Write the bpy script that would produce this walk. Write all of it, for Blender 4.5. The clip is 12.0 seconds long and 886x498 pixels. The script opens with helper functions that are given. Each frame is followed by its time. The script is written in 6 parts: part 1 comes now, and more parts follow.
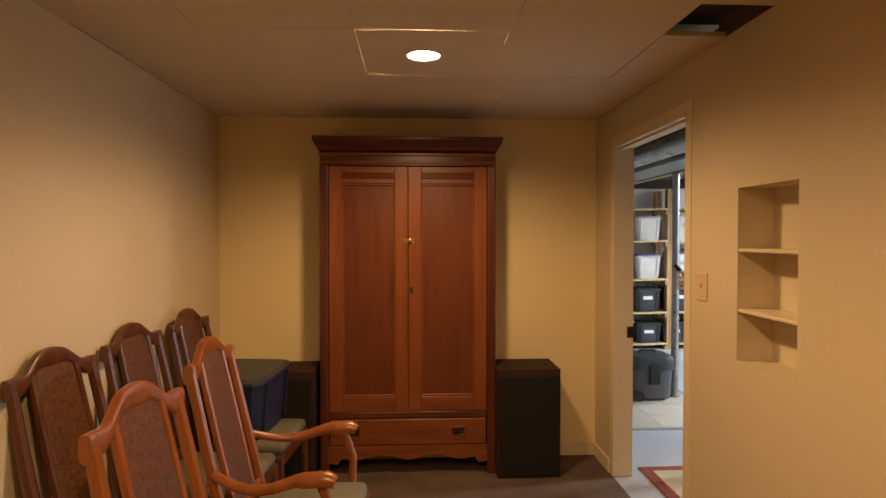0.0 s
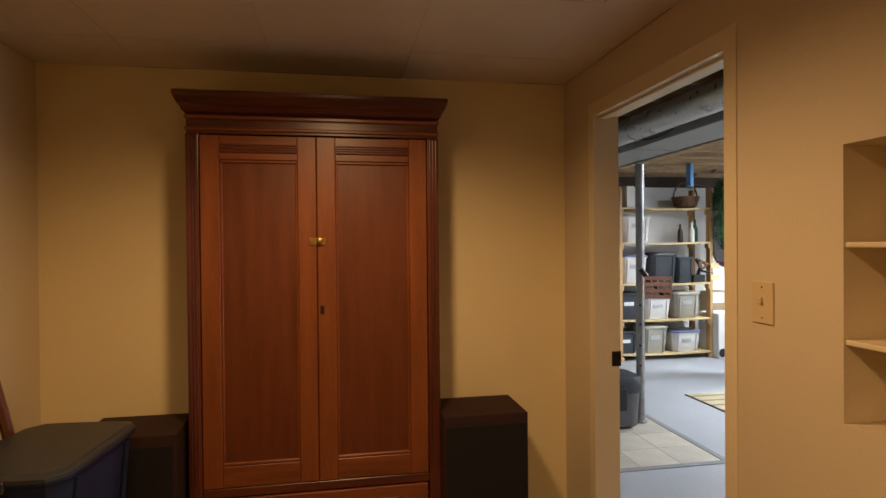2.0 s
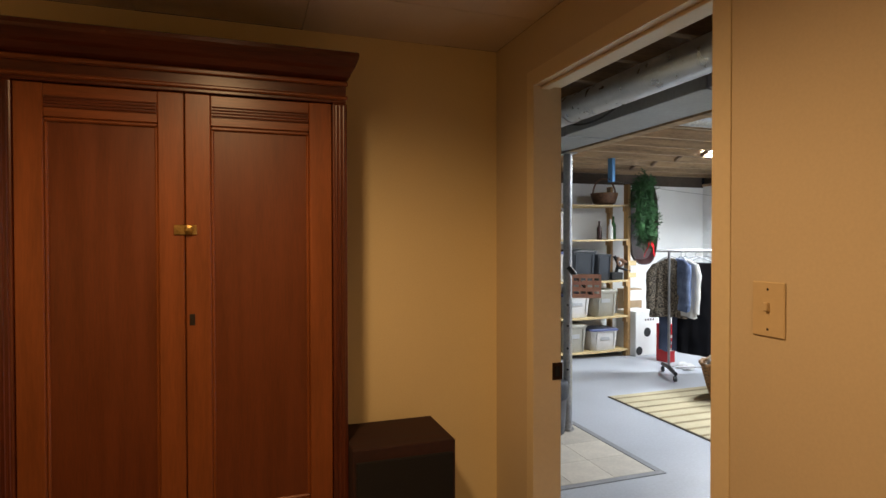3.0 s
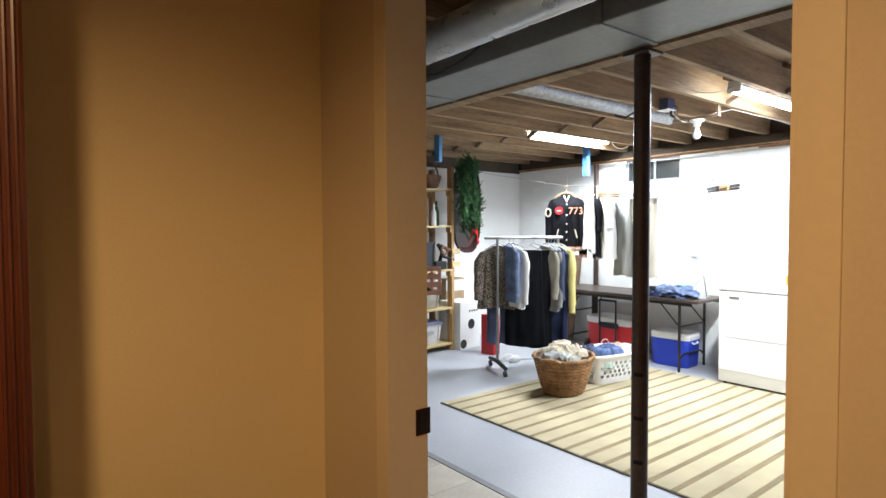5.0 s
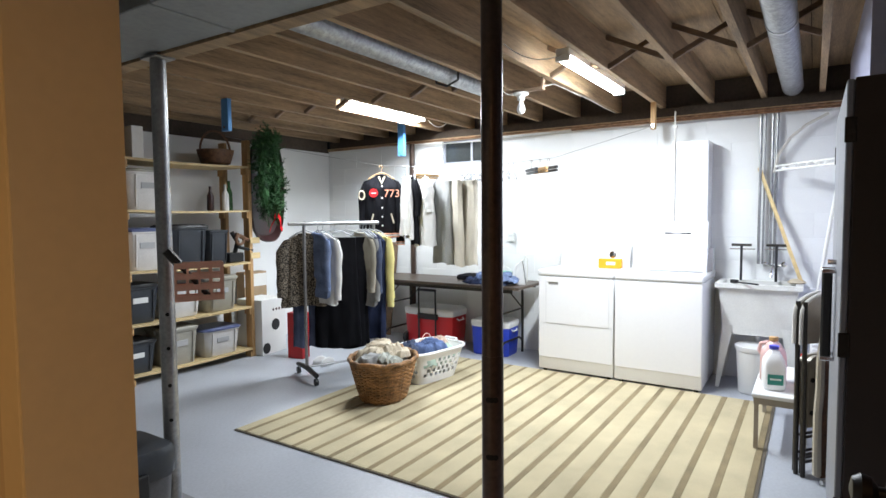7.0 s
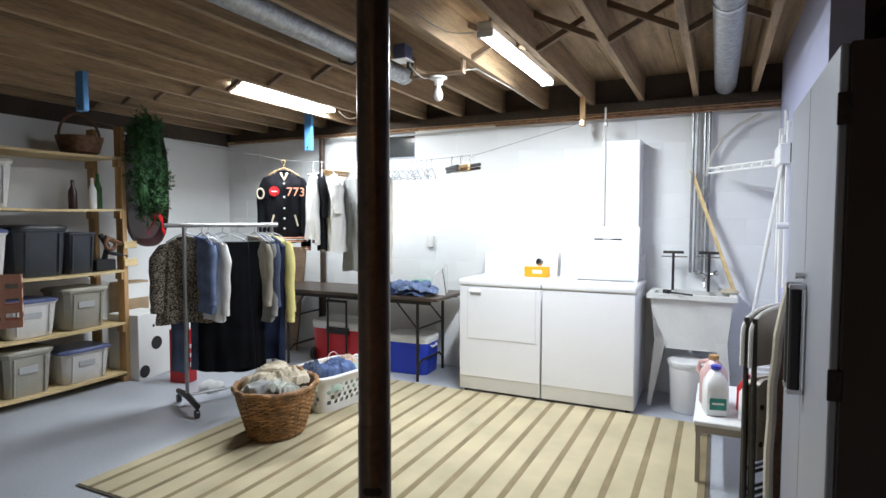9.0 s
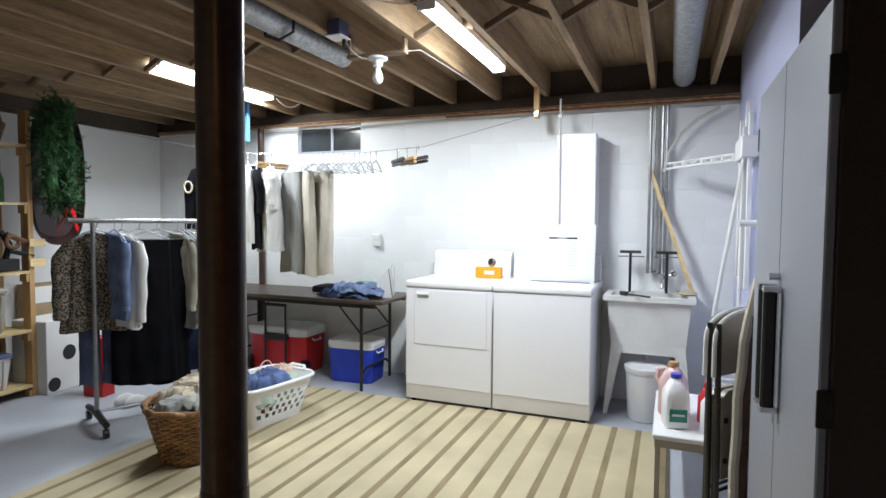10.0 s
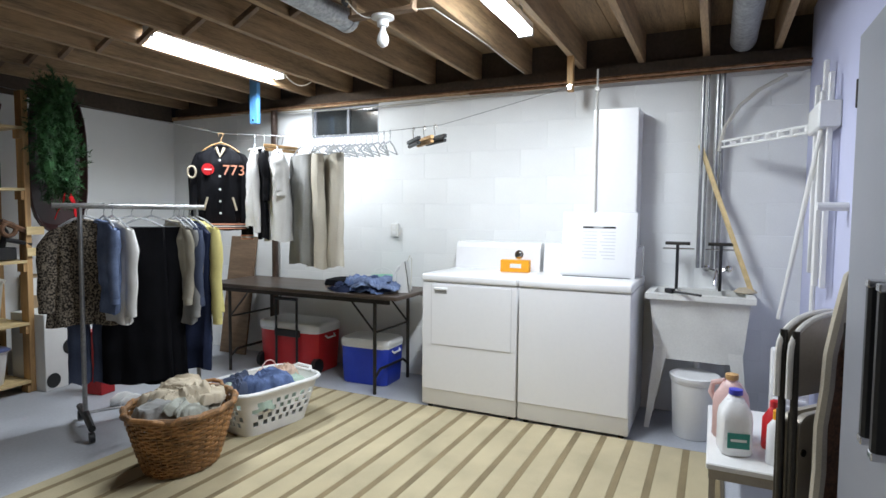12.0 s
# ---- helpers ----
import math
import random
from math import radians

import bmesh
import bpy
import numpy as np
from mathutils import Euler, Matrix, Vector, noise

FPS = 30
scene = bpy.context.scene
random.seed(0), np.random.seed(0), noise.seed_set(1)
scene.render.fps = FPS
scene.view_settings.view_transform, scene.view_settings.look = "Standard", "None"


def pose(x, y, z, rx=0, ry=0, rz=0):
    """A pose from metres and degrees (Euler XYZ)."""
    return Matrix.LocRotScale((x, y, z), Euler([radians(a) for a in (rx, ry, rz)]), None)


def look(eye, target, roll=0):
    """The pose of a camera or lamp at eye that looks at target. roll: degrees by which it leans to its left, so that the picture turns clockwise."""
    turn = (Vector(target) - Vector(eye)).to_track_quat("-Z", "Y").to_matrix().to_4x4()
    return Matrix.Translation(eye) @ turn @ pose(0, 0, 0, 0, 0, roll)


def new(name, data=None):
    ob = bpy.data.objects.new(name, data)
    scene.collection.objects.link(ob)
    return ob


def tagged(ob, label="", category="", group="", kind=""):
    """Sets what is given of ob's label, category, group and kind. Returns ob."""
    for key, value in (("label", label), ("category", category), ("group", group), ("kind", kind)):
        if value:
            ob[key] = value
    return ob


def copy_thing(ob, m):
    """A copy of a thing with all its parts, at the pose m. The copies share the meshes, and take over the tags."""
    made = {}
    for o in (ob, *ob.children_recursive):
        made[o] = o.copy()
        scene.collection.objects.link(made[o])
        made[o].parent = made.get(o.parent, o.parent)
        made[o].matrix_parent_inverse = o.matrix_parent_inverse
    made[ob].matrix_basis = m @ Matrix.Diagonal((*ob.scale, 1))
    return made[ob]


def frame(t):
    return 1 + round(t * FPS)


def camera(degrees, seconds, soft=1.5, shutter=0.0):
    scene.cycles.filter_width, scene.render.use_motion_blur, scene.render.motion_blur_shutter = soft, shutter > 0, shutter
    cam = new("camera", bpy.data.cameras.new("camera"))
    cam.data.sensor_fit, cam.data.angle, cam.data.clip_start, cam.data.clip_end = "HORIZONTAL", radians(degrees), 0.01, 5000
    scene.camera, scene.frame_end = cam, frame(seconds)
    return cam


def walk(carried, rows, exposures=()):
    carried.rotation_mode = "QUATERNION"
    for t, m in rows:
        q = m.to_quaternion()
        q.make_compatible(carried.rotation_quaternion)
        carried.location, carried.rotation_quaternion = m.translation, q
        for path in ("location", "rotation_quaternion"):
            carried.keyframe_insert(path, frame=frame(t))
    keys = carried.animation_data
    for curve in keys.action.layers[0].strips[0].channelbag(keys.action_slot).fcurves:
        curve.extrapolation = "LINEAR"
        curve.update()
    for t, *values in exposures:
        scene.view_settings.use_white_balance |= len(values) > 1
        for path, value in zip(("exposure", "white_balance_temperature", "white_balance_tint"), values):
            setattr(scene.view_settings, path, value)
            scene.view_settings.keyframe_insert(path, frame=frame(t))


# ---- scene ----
cam = camera(75.8, 12.0)
PATH = [
    (0, (0.104, 0.269, 1.541), (0.207, 2.266, 1.5), -0.0),
    (0.5, (0.112, 0.438, 1.526), (0.261, 2.432, 1.497), -0.2),
    (1, (0.148, 0.739, 1.52), (0.35, 2.728, 1.498), -0.5),
    (1.5, (0.158, 0.973, 1.513), (0.42, 2.956, 1.497), -0.7),
    (2, (0.173, 1.263, 1.501), (0.528, 3.232, 1.483), -0.5),
    (2.5, (0.211, 1.493, 1.49), (0.714, 3.428, 1.473), -0.5),
    (3, (0.278, 1.757, 1.477), (0.924, 3.649, 1.449), -0.1),
    (5, (0.588, 2.598, 1.46), (1.822, 4.17, 1.389), -0.2),
    (5.5, (0.717, 2.766, 1.446), (2.098, 4.209, 1.359), -0.3),
    (6, (0.838, 2.891, 1.45), (2.338, 4.209, 1.348), -0.6),
    (6.5, (0.956, 2.975, 1.448), (2.536, 4.197, 1.332), -0.6),
    (7, (1.114, 3.098, 1.428), (2.787, 4.188, 1.31), -0.5),
    (9, (1.671, 3.292, 1.413), (3.47, 4.16, 1.309), 0.1),
    (9.5, (1.829, 3.305, 1.387), (3.66, 4.104, 1.292), 0.2),
    (10, (2.011, 3.327, 1.383), (3.866, 4.068, 1.283), 0.4),
    (10.5, (2.156, 3.356, 1.364), (4.019, 4.076, 1.267), 0.5),
    (11, (2.281, 3.37, 1.344), (4.12, 4.15, 1.244), 0.6),
    (11.5, (2.401, 3.369, 1.337), (4.219, 4.196, 1.228), 0.5),
    (12, (2.462, 3.382, 1.332), (4.263, 4.243, 1.212), 0.5),
]
EXPOSURE = [(0.0, 0.36), (1.0, 0.26), (2.0, 0.05), (3.0, -0.07), (5.0, -0.1), (6.0, -0.28), (7.0, -0.55), (8.0, -0.75), (9.0, -0.9), (10.5, -1.17), (12.0, -1.29)]
walk(cam, [(t, look(eye, target, roll)) for t, eye, target, roll in PATH], EXPOSURE)

# ---- world and light ----
world = bpy.data.worlds.new("world")
scene.world = world
world.use_nodes = True
world.node_tree.nodes["Background"].inputs[0].default_value = (0.02, 0.02, 0.025, 1)
world.node_tree.nodes["Background"].inputs[1].default_value = 0.15

WARM = (1.0, 0.60, 0.285)
COOL = (0.87, 0.95, 1.04)


def lamp(name, x, y, z, power, sx, sy, color):
    d = bpy.data.lights.new(name, "AREA")
    d.energy, d.color, d.shape, d.size, d.size_y = power, color, "RECTANGLE", sx, sy
    ob = new(name, d)
    ob.matrix_world = pose(x, y, z)
    return ob


def spot_lamp(x, y, power):
    d = bpy.data.lights.new("downlight_lamp", "SPOT")
    d.energy, d.color, d.shadow_soft_size, d.spot_size, d.spot_blend = power, WARM, 0.09, radians(165), 0.62
    new("downlight_lamp", d).matrix_world = pose(x, y, 2.355)


spot_lamp(0.15, 2.860, 102)
spot_lamp(0.15, 0.55, 150)
lamp("strip_lamp", 5.09, 4.41, 2.358, 104, 1.15, 0.09, COOL)
lamp("strip_lamp", 5.545, 6.63, 2.424, 100, 1.15, 0.08, COOL)


# ---- materials ----
def mat(name, color, rough=0.6, metal=0.0, var=0.12, scale=6.0, fine=90.0, bump=0.15, stretch=(1, 1, 1), coat=0.0, dist=0.004,
        dark=None, each=0.0, trans=0.0, ior=1.45, emit=0.0):
    """A surface with colour variation and relief at a coarse and a fine scale, in object space metres."""
    m = bpy.data.materials.new(name)
    m.use_nodes = True
    nt = m.node_tree
    b = nt.nodes["Principled BSDF"]
    n = nt.nodes.new
    link = nt.links.new
    tc = n("ShaderNodeTexCoord")
    mp = n("ShaderNodeMapping")
    mp.inputs["Scale"].default_value = stretch
    link(tc.outputs["Object"], mp.inputs["Vector"])
    n1, n2 = n("ShaderNodeTexNoise"), n("ShaderNodeTexNoise")
    n1.inputs["Scale"].default_value, n1.inputs["Detail"].default_value = scale, 5
    n2.inputs["Scale"].default_value, n2.inputs["Detail"].default_value = fine, 4
    for q in (n1, n2):
        link(mp.outputs[0], q.inputs["Vector"])
    mixf = n("ShaderNodeMix")
    mixf.data_type = "FLOAT"
    mixf.inputs[0].default_value = 0.4
    link(n1.outputs[0], mixf.inputs[2])
    link(n2.outputs[0], mixf.inputs[3])
    val = mixf.outputs[0]
    if each:
        oi = n("ShaderNodeObjectInfo")
        mm = n("ShaderNodeMath")
        mm.operation = "MULTIPLY_ADD"
        mm.inputs[1].default_value, mm.inputs[2].default_value = each, -each / 2
        link(oi.outputs["Random"], mm.inputs[0])
        ad = n("ShaderNodeMath")
        link(val, ad.inputs[0])
        link(mm.outputs[0], ad.inputs[1])
        val = ad.outputs[0]
    ramp = n("ShaderNodeValToRGB")
    lo = dark or tuple(c * (1 - 2.2 * var) for c in color)
    hi = tuple(min(1, c * (1 + 1.4 * var)) for c in color)
    ramp.color_ramp.elements[0].color, ramp.color_ramp.elements[1].color = (*lo, 1), (*hi, 1)
    ramp.color_ramp.elements[0].position, ramp.color_ramp.elements[1].position = 0.28, 0.72
    link(val, ramp.inputs[0])
    link(ramp.outputs[0], b.inputs["Base Color"])
    rr = n("ShaderNodeMapRange")
    rr.inputs[3].default_value, rr.inputs[4].default_value = max(0.03, rough - 0.1), min(1, rough + 0.1)
    link(n1.outputs[0], rr.inputs[0])
    link(rr.outputs[0], b.inputs["Roughness"])
    b.inputs["Metallic"].default_value = metal
    b.inputs["Coat Weight"].default_value = coat
    b.inputs["Coat Roughness"].default_value = 0.25
    if trans:
        b.inputs["Transmission Weight"].default_value, b.inputs["IOR"].default_value = trans, ior
    if bump:
        bp = n("ShaderNodeBump")
        bp.inputs["Strength"].default_value, bp.inputs["Distance"].default_value = bump, dist
        link(mixf.outputs[0], bp.inputs["Height"])
        link(bp.outputs[0], b.inputs["Normal"])
    return m


def glow(name, color, strength):
    m = bpy.data.materials.new(name)
    m.use_nodes = True
    b = m.node_tree.nodes["Principled BSDF"]
    b.inputs["Base Color"].default_value = (0.8, 0.8, 0.8, 1)
    b.inputs["Emission Color"].default_value = (*color, 1)
    b.inputs["Emission Strength"].default_value = strength
    return m


def cloth(name, color, var=0.2, scale=5):
    m = mat(name, color, 0.92, var=var, scale=scale, fine=260, bump=0.35, dist=0.003)
    m.node_tree.nodes["Principled BSDF"].inputs["Specular IOR Level"].default_value = 0.12
    return m


def wood(name, color, rough=0.4, along="z", var=0.22, coat=0.0, each=0.0, dark=None):
    st = {"x": (0.7, 9, 9), "y": (9, 0.7, 9), "z": (9, 9, 0.7)}[along]
    return mat(name, color, rough, var=var, scale=2.6, fine=22, bump=0.18, stretch=st, coat=coat, dist=0.002, each=each, dark=dark)


# north wall: yellower cream, lightened to stand in for brighter light on it
M_WALLB = mat("lit_yellow_cream_paint", (0.84, 0.71, 0.41), 0.62, var=0.035, scale=1.6, fine=140, bump=0.10, dist=0.002)
# dull grey picked to absorb bounced light on an unseen wall
M_BOUNCECUT = mat("bounce_cut_grey", (0.24, 0.235, 0.22), 0.85, var=0.15, scale=3, fine=120, bump=0.4)
# side walls: cream toned down, standing in for the weaker light they get
M_WALL = mat("dimmed_cream_paint", (0.66, 0.56, 0.385), 0.62, var=0.035, scale=1.6, fine=140, bump=0.10, dist=0.002)
M_TRIM = mat("cream_gloss_paint", (0.76, 0.66, 0.45), 0.38, var=0.03, scale=3, fine=60, bump=0.06)
M_CEIL = mat("ceiling_board", (0.70, 0.60, 0.47), 0.85, var=0.05, scale=2.2, fine=210, bump=0.35, dist=0.003)
M_CARPET = mat("brown_carpet", (0.14, 0.098, 0.066), 0.97, var=0.25, scale=5, fine=420, bump=0.8, dist=0.008)
M_CONC = mat("grey_floor_paint", (0.43, 0.45, 0.49), 0.40, var=0.09, scale=1.3, fine=60, bump=0.08, dist=0.003)
M_BLOCK = mat("white_block_paint", (0.83, 0.84, 0.83), 0.6, var=0.04, scale=2, fine=160, bump=0.35, dist=0.003)
M_LILAC = mat("lilac_paint", (0.54, 0.56, 0.76), 0.6, var=0.03, scale=2, fine=130, bump=0.12)
# near-black brown that carries the shade of gaps, recesses and openings
M_VOIDSHADE = mat("void_shade", (0.10, 0.075, 0.055), 0.9, var=0.2, scale=3, fine=40)
M_JOIST = wood("joist_lumber", (0.40, 0.27, 0.15), 0.75, "x", 0.28, each=0.25)
M_DECK = wood("subfloor_ply", (0.23, 0.155, 0.095), 0.8, "y", 0.3, each=0.2)
M_BRIDGE = wood("bridging_lumber", (0.20, 0.13, 0.08), 0.8, "y", 0.25)
M_GALV = mat("galvanised_sheet", (0.60, 0.61, 0.62), 0.30, metal=0.9, var=0.06, scale=14, fine=70, bump=0.05)
M_DUCTPAINT = mat("duct_sheet", (0.30, 0.315, 0.32), 0.5, metal=0.6, var=0.1, scale=6, fine=40, bump=0.05)
M_DULLGALV = mat("dull_galvanised_sheet", (0.40, 0.41, 0.42), 0.5, metal=0.75, var=0.25, scale=30, fine=70, bump=0.05)
M_POLE = mat("brown_steel_paint", (0.085, 0.055, 0.042), 0.32, metal=0.3, var=0.25, scale=7, fine=60, bump=0.08)
M_POLEG = mat("grey_steel", (0.36, 0.36, 0.36), 0.35, metal=0.75, var=0.2, scale=8, fine=70, bump=0.08)
M_HOLE = mat("black_hole", (0.01, 0.01, 0.01), 0.9, var=0.1)
M_BRASSDARK = mat("dark_bronze", (0.10, 0.06, 0.035), 0.35, metal=0.9, var=0.2)
M_BRASS = mat("worn_brass", (0.55, 0.38, 0.13), 0.36, metal=0.95, var=0.3, scale=40)
M_OAK = wood("oak_red_brown", (0.145, 0.036, 0.009), 0.40, "z", 0.15, coat=0.25)
M_OAKL = wood("oak_orange", (0.235, 0.066, 0.015), 0.40, "z", 0.16, coat=0.25)
M_OAKX = wood("oak_rail", (0.22, 0.062, 0.016), 0.36, "x", 0.25, coat=0.25)
M_OAKD = wood("oak_dark", (0.115, 0.027, 0.010), 0.34, "x", 0.28, coat=0.3)
M_OAKDZ = wood("oak_dark_upright", (0.115, 0.027, 0.010), 0.34, "z", 0.28, coat=0.3)
M_SPK = mat("speaker_veneer", (0.034, 0.010, 0.007), 0.85, var=0.25, scale=4, fine=60, stretch=(1, 8, 1))
M_GRILLE = mat("speaker_grille_cloth", (0.008, 0.007, 0.007), 0.95, var=0.2, fine=500, bump=0.5)
M_CHAIR = wood("chair_maple", (0.25, 0.076, 0.016), 0.35, "z", 0.18, coat=0.3)
M_CHAIRD = wood("chair_walnut", (0.105, 0.032, 0.010), 0.38, "z", 0.25, coat=0.3)
M_SEAT = cloth("sage_upholstery", (0.15, 0.14, 0.10), 0.12)
M_NAVY = mat("navy_plastic", (0.012, 0.022, 0.065), 0.42, var=0.15, scale=8, bump=0.05)
M_NAVYLID = mat("charcoal_plastic", (0.035, 0.04, 0.048), 0.45, var=0.15, scale=8, bump=0.05)
M_IVORY = mat("ivory_plastic", (0.66, 0.53, 0.32), 0.35, var=0.03, bump=0.02)
M_DOORW = wood("dark_red_door", (0.11, 0.032, 0.016), 0.35, "z", 0.25, coat=0.2)
M_WHITE = mat("white_enamel", (0.88, 0.88, 0.89), 0.22, var=0.012, scale=2, fine=40, bump=0.015, coat=0.3)
M_WHITEP = mat("white_plastic", (0.80, 0.80, 0.79), 0.4, var=0.03, bump=0.03)
M_SINK = mat("sink_plastic", (0.74, 0.74, 0.71), 0.45, var=0.06, scale=5, bump=0.05)
# dark brown that holds the dim warm shade on the locker's side
M_LOCKSIDE = mat("locker_side_shade", (0.045, 0.028, 0.02), 0.5, var=0.08, scale=5, bump=0.05)
M_GREYL = mat("grey_locker_paint", (0.27, 0.28, 0.315), 0.42, metal=0.1, var=0.03, scale=3, bump=0.03)
M_BLACK = mat("black_plastic", (0.013, 0.013, 0.014), 0.45, var=0.2, scale=20, bump=0.05)
M_CHROME = mat("chrome", (0.75, 0.75, 0.76), 0.16, metal=1.0, var=0.05, bump=0.02)
M_DARKMETAL = mat("dark_metal", (0.06, 0.055, 0.05), 0.4, metal=0.8, var=0.2)
M_TABLE = wood("brown_laminate", (0.085, 0.06, 0.045), 0.4, "y", 0.18)
M_RED = mat("red_plastic", (0.52, 0.014, 0.018), 0.38, var=0.08, bump=0.04)
M_BLUE = mat("blue_plastic", (0.016, 0.05, 0.50), 0.38, var=0.08, bump=0.04)
M_COOLLID = mat("cooler_white", (0.80, 0.80, 0.80), 0.4, var=0.04, bump=0.04)
M_PINE = wood("pine_post", (0.55, 0.33, 0.14), 0.6, "z", 0.2, each=0.2)
M_PINEX = wood("pine_shelf", (0.62, 0.47, 0.24), 0.6, "x", 0.16, each=0.15)
M_BINGREY = mat("taupe_plastic", (0.36, 0.34, 0.28), 0.5, var=0.08, scale=6, bump=0.05)
M_BINWHITE = mat("milky_plastic", (0.68, 0.66, 0.63), 0.42, var=0.08, scale=6, bump=0.05)
M_BINBLUE = mat("slate_blue_plastic", (0.10, 0.12, 0.24), 0.42, var=0.1, scale=6, bump=0.05)
M_ORANGE = mat("orange_plastic", (0.82, 0.36, 0.23), 0.45, var=0.1, bump=0.03)
M_SALMON = mat("salmon_plastic", (0.86, 0.47, 0.34), 0.45, var=0.1, bump=0.03)
M_YELLOWB = mat("orange_carton", (0.85, 0.36, 0.012), 0.5, var=0.06, scale=20, bump=0.02)
M_PAPER = mat("paper_label", (0.75, 0.75, 0.72), 0.7, var=0.03, bump=0.02)
M_INK = mat("black_ink", (0.02, 0.02, 0.02), 0.7, var=0.05, bump=0.0)
M_LINE = mat("pale_print", (0.66, 0.66, 0.67), 0.7, var=0.03, bump=0.0)
M_GREYINK = mat("grey_ink", (0.42, 0.42, 0.42), 0.7, var=0.05, bump=0.0)
M_TEAL = mat("teal_label", (0.03, 0.25, 0.20), 0.5, var=0.1, bump=0.0)
M_JUG = mat("clear_jug", (0.92, 0.92, 0.93), 0.3, var=0.03, trans=0.12, bump=0.04)
M_PINK = mat("pink_jug", (0.85, 0.58, 0.55), 0.3, var=0.08, trans=0.2, bump=0.04)
M_CAPBLUE = mat("blue_cap", (0.05, 0.06, 0.55), 0.4, var=0.05, bump=0.0)
M_WICKER = mat("wicker", (0.33, 0.165, 0.06), 0.55, var=0.35, scale=14, fine=120, bump=0.4, each=0.2)
M_RUGA = mat("rug_cream", (0.52, 0.445, 0.285), 0.97, var=0.14, scale=3, fine=300, bump=0.8, dist=0.006)
M_RUGB = mat("rug_brown", (0.27, 0.21, 0.115), 0.97, var=0.2, scale=4, fine=300, bump=0.8, dist=0.006)
M_RUGEDGE = mat("rug_binding", (0.12, 0.10, 0.075), 0.95, var=0.2, fine=300, bump=0.6)
M_VINYL = mat("vinyl_tile", (0.56, 0.51, 0.43), 0.5, var=0.1, scale=7, fine=50, bump=0.06, each=0.35)
M_VINYLB = mat("grey_vinyl_strip", (0.27, 0.27, 0.28), 0.5, var=0.12, scale=7, fine=50, bump=0.06)
M_GLASSD = mat("dark_window_glass", (0.05, 0.055, 0.055), 0.12, var=0.2, scale=4, bump=0.0)
M_BLUETAG = mat("blue_painted_metal", (0.10, 0.30, 0.62), 0.4, metal=0.2, var=0.08)
M_GREEN = mat("fir_green", (0.032, 0.11, 0.03), 0.75, var=0.4, scale=18)
M_REDRIB = cloth("red_ribbon", (0.55, 0.015, 0.02), 0.15)
M_MAROON = mat("maroon_plastic", (0.035, 0.012, 0.012), 0.35, var=0.15, bump=0.04)
M_BROWNW = mat("brown_basketry", (0.16, 0.075, 0.035), 0.6, var=0.35, scale=30, fine=120, bump=0.4)
M_HANGER = mat("clear_hanger", (0.78, 0.80, 0.82), 0.2, var=0.03, trans=0.5, bump=0.0)
M_CABLE = mat("white_cable", (0.60, 0.58, 0.52), 0.5, var=0.05, bump=0.0)
M_COPPER = mat("aged_copper", (0.30, 0.17, 0.10), 0.4, metal=0.9, var=0.3, scale=20)
M_IRONB = cloth("ironing_cover", (0.52, 0.47, 0.38), 0.15)
M_PALESTEEL = mat("pale_steel", (0.62, 0.60, 0.56), 0.35, var=0.05)
M_BEIGE = mat("beige_steel", (0.38, 0.34, 0.28), 0.4, metal=0.2, var=0.06)
M_CARD = mat("brown_carton", (0.38, 0.27, 0.16), 0.8, var=0.12, scale=8)
C_BLACK = cloth("black_wool", (0.007, 0.007, 0.009), 0.3)
C_NAVY = cloth("navy_denim", (0.025, 0.033, 0.07), 0.3)
C_DENIM = cloth("blue_denim", (0.12, 0.17, 0.32), 0.35, 9)
C_SAGE = cloth("sage_cotton", (0.40, 0.41, 0.36), 0.15)
C_JEANS = cloth("faded_denim", (0.20, 0.26, 0.42), 0.3, 9)
C_WHITE = cloth("white_cotton", (0.74, 0.73, 0.71), 0.08)
C_CREAM = cloth("cream_cotton", (0.53, 0.46, 0.35), 0.12)
C_KHAKI = cloth("khaki_cotton", (0.52, 0.48, 0.40), 0.1)
C_GREY = cloth("grey_wool", (0.30, 0.30, 0.29), 0.15)
C_SAND = cloth("sand_knit", (0.40, 0.37, 0.30), 0.15)
C_YELLOW = cloth("yellow_cotton", (0.76, 0.68, 0.28), 0.12)
C_PRINT = mat("leopard_print", (0.25, 0.21, 0.16), 0.9, var=0.3, scale=85, fine=130, bump=0.3, dark=(0.02, 0.016, 0.013))
for el, at_ in zip([q for q in C_PRINT.node_tree.nodes if q.type == "VALTORGB"][0].color_ramp.elements, (0.45, 0.58)):
    el.position = at_
C_SLATE = cloth("slate_denim", (0.075, 0.092, 0.145), 0.25)
C_PEACH = cloth("peach_towel", (0.62, 0.46, 0.36), 0.15)
C_MINT = cloth("mint_towel", (0.40, 0.50, 0.42), 0.2)
E_TUBE = glow("tube_light", (0.90, 0.96, 1.0), 115)
E_DOWN = glow("downlight_lens", (1.0, 0.80, 0.52), 12)


# ---- building blocks ----
def box(bm, x0, x1, y0, y1, z0, z1, bev=0.0, seg=1):
    r = bmesh.ops.create_cube(bm, size=1, matrix=Matrix.Translation(((x0 + x1) / 2, (y0 + y1) / 2, (z0 + z1) / 2)) @ Matrix.Diagonal((x1 - x0, y1 - y0, z1 - z0, 1)))
    if bev:
        es = list({e for v in r["verts"] for e in v.link_edges})
        bmesh.ops.bevel(bm, geom=es, offset=min(bev, 0.45 * min(x1 - x0, y1 - y0, z1 - z0)), segments=seg, affect="EDGES", profile=0.5)
    return bm


def B(*a, **k):
    return box(bmesh.new(), *a, **k)


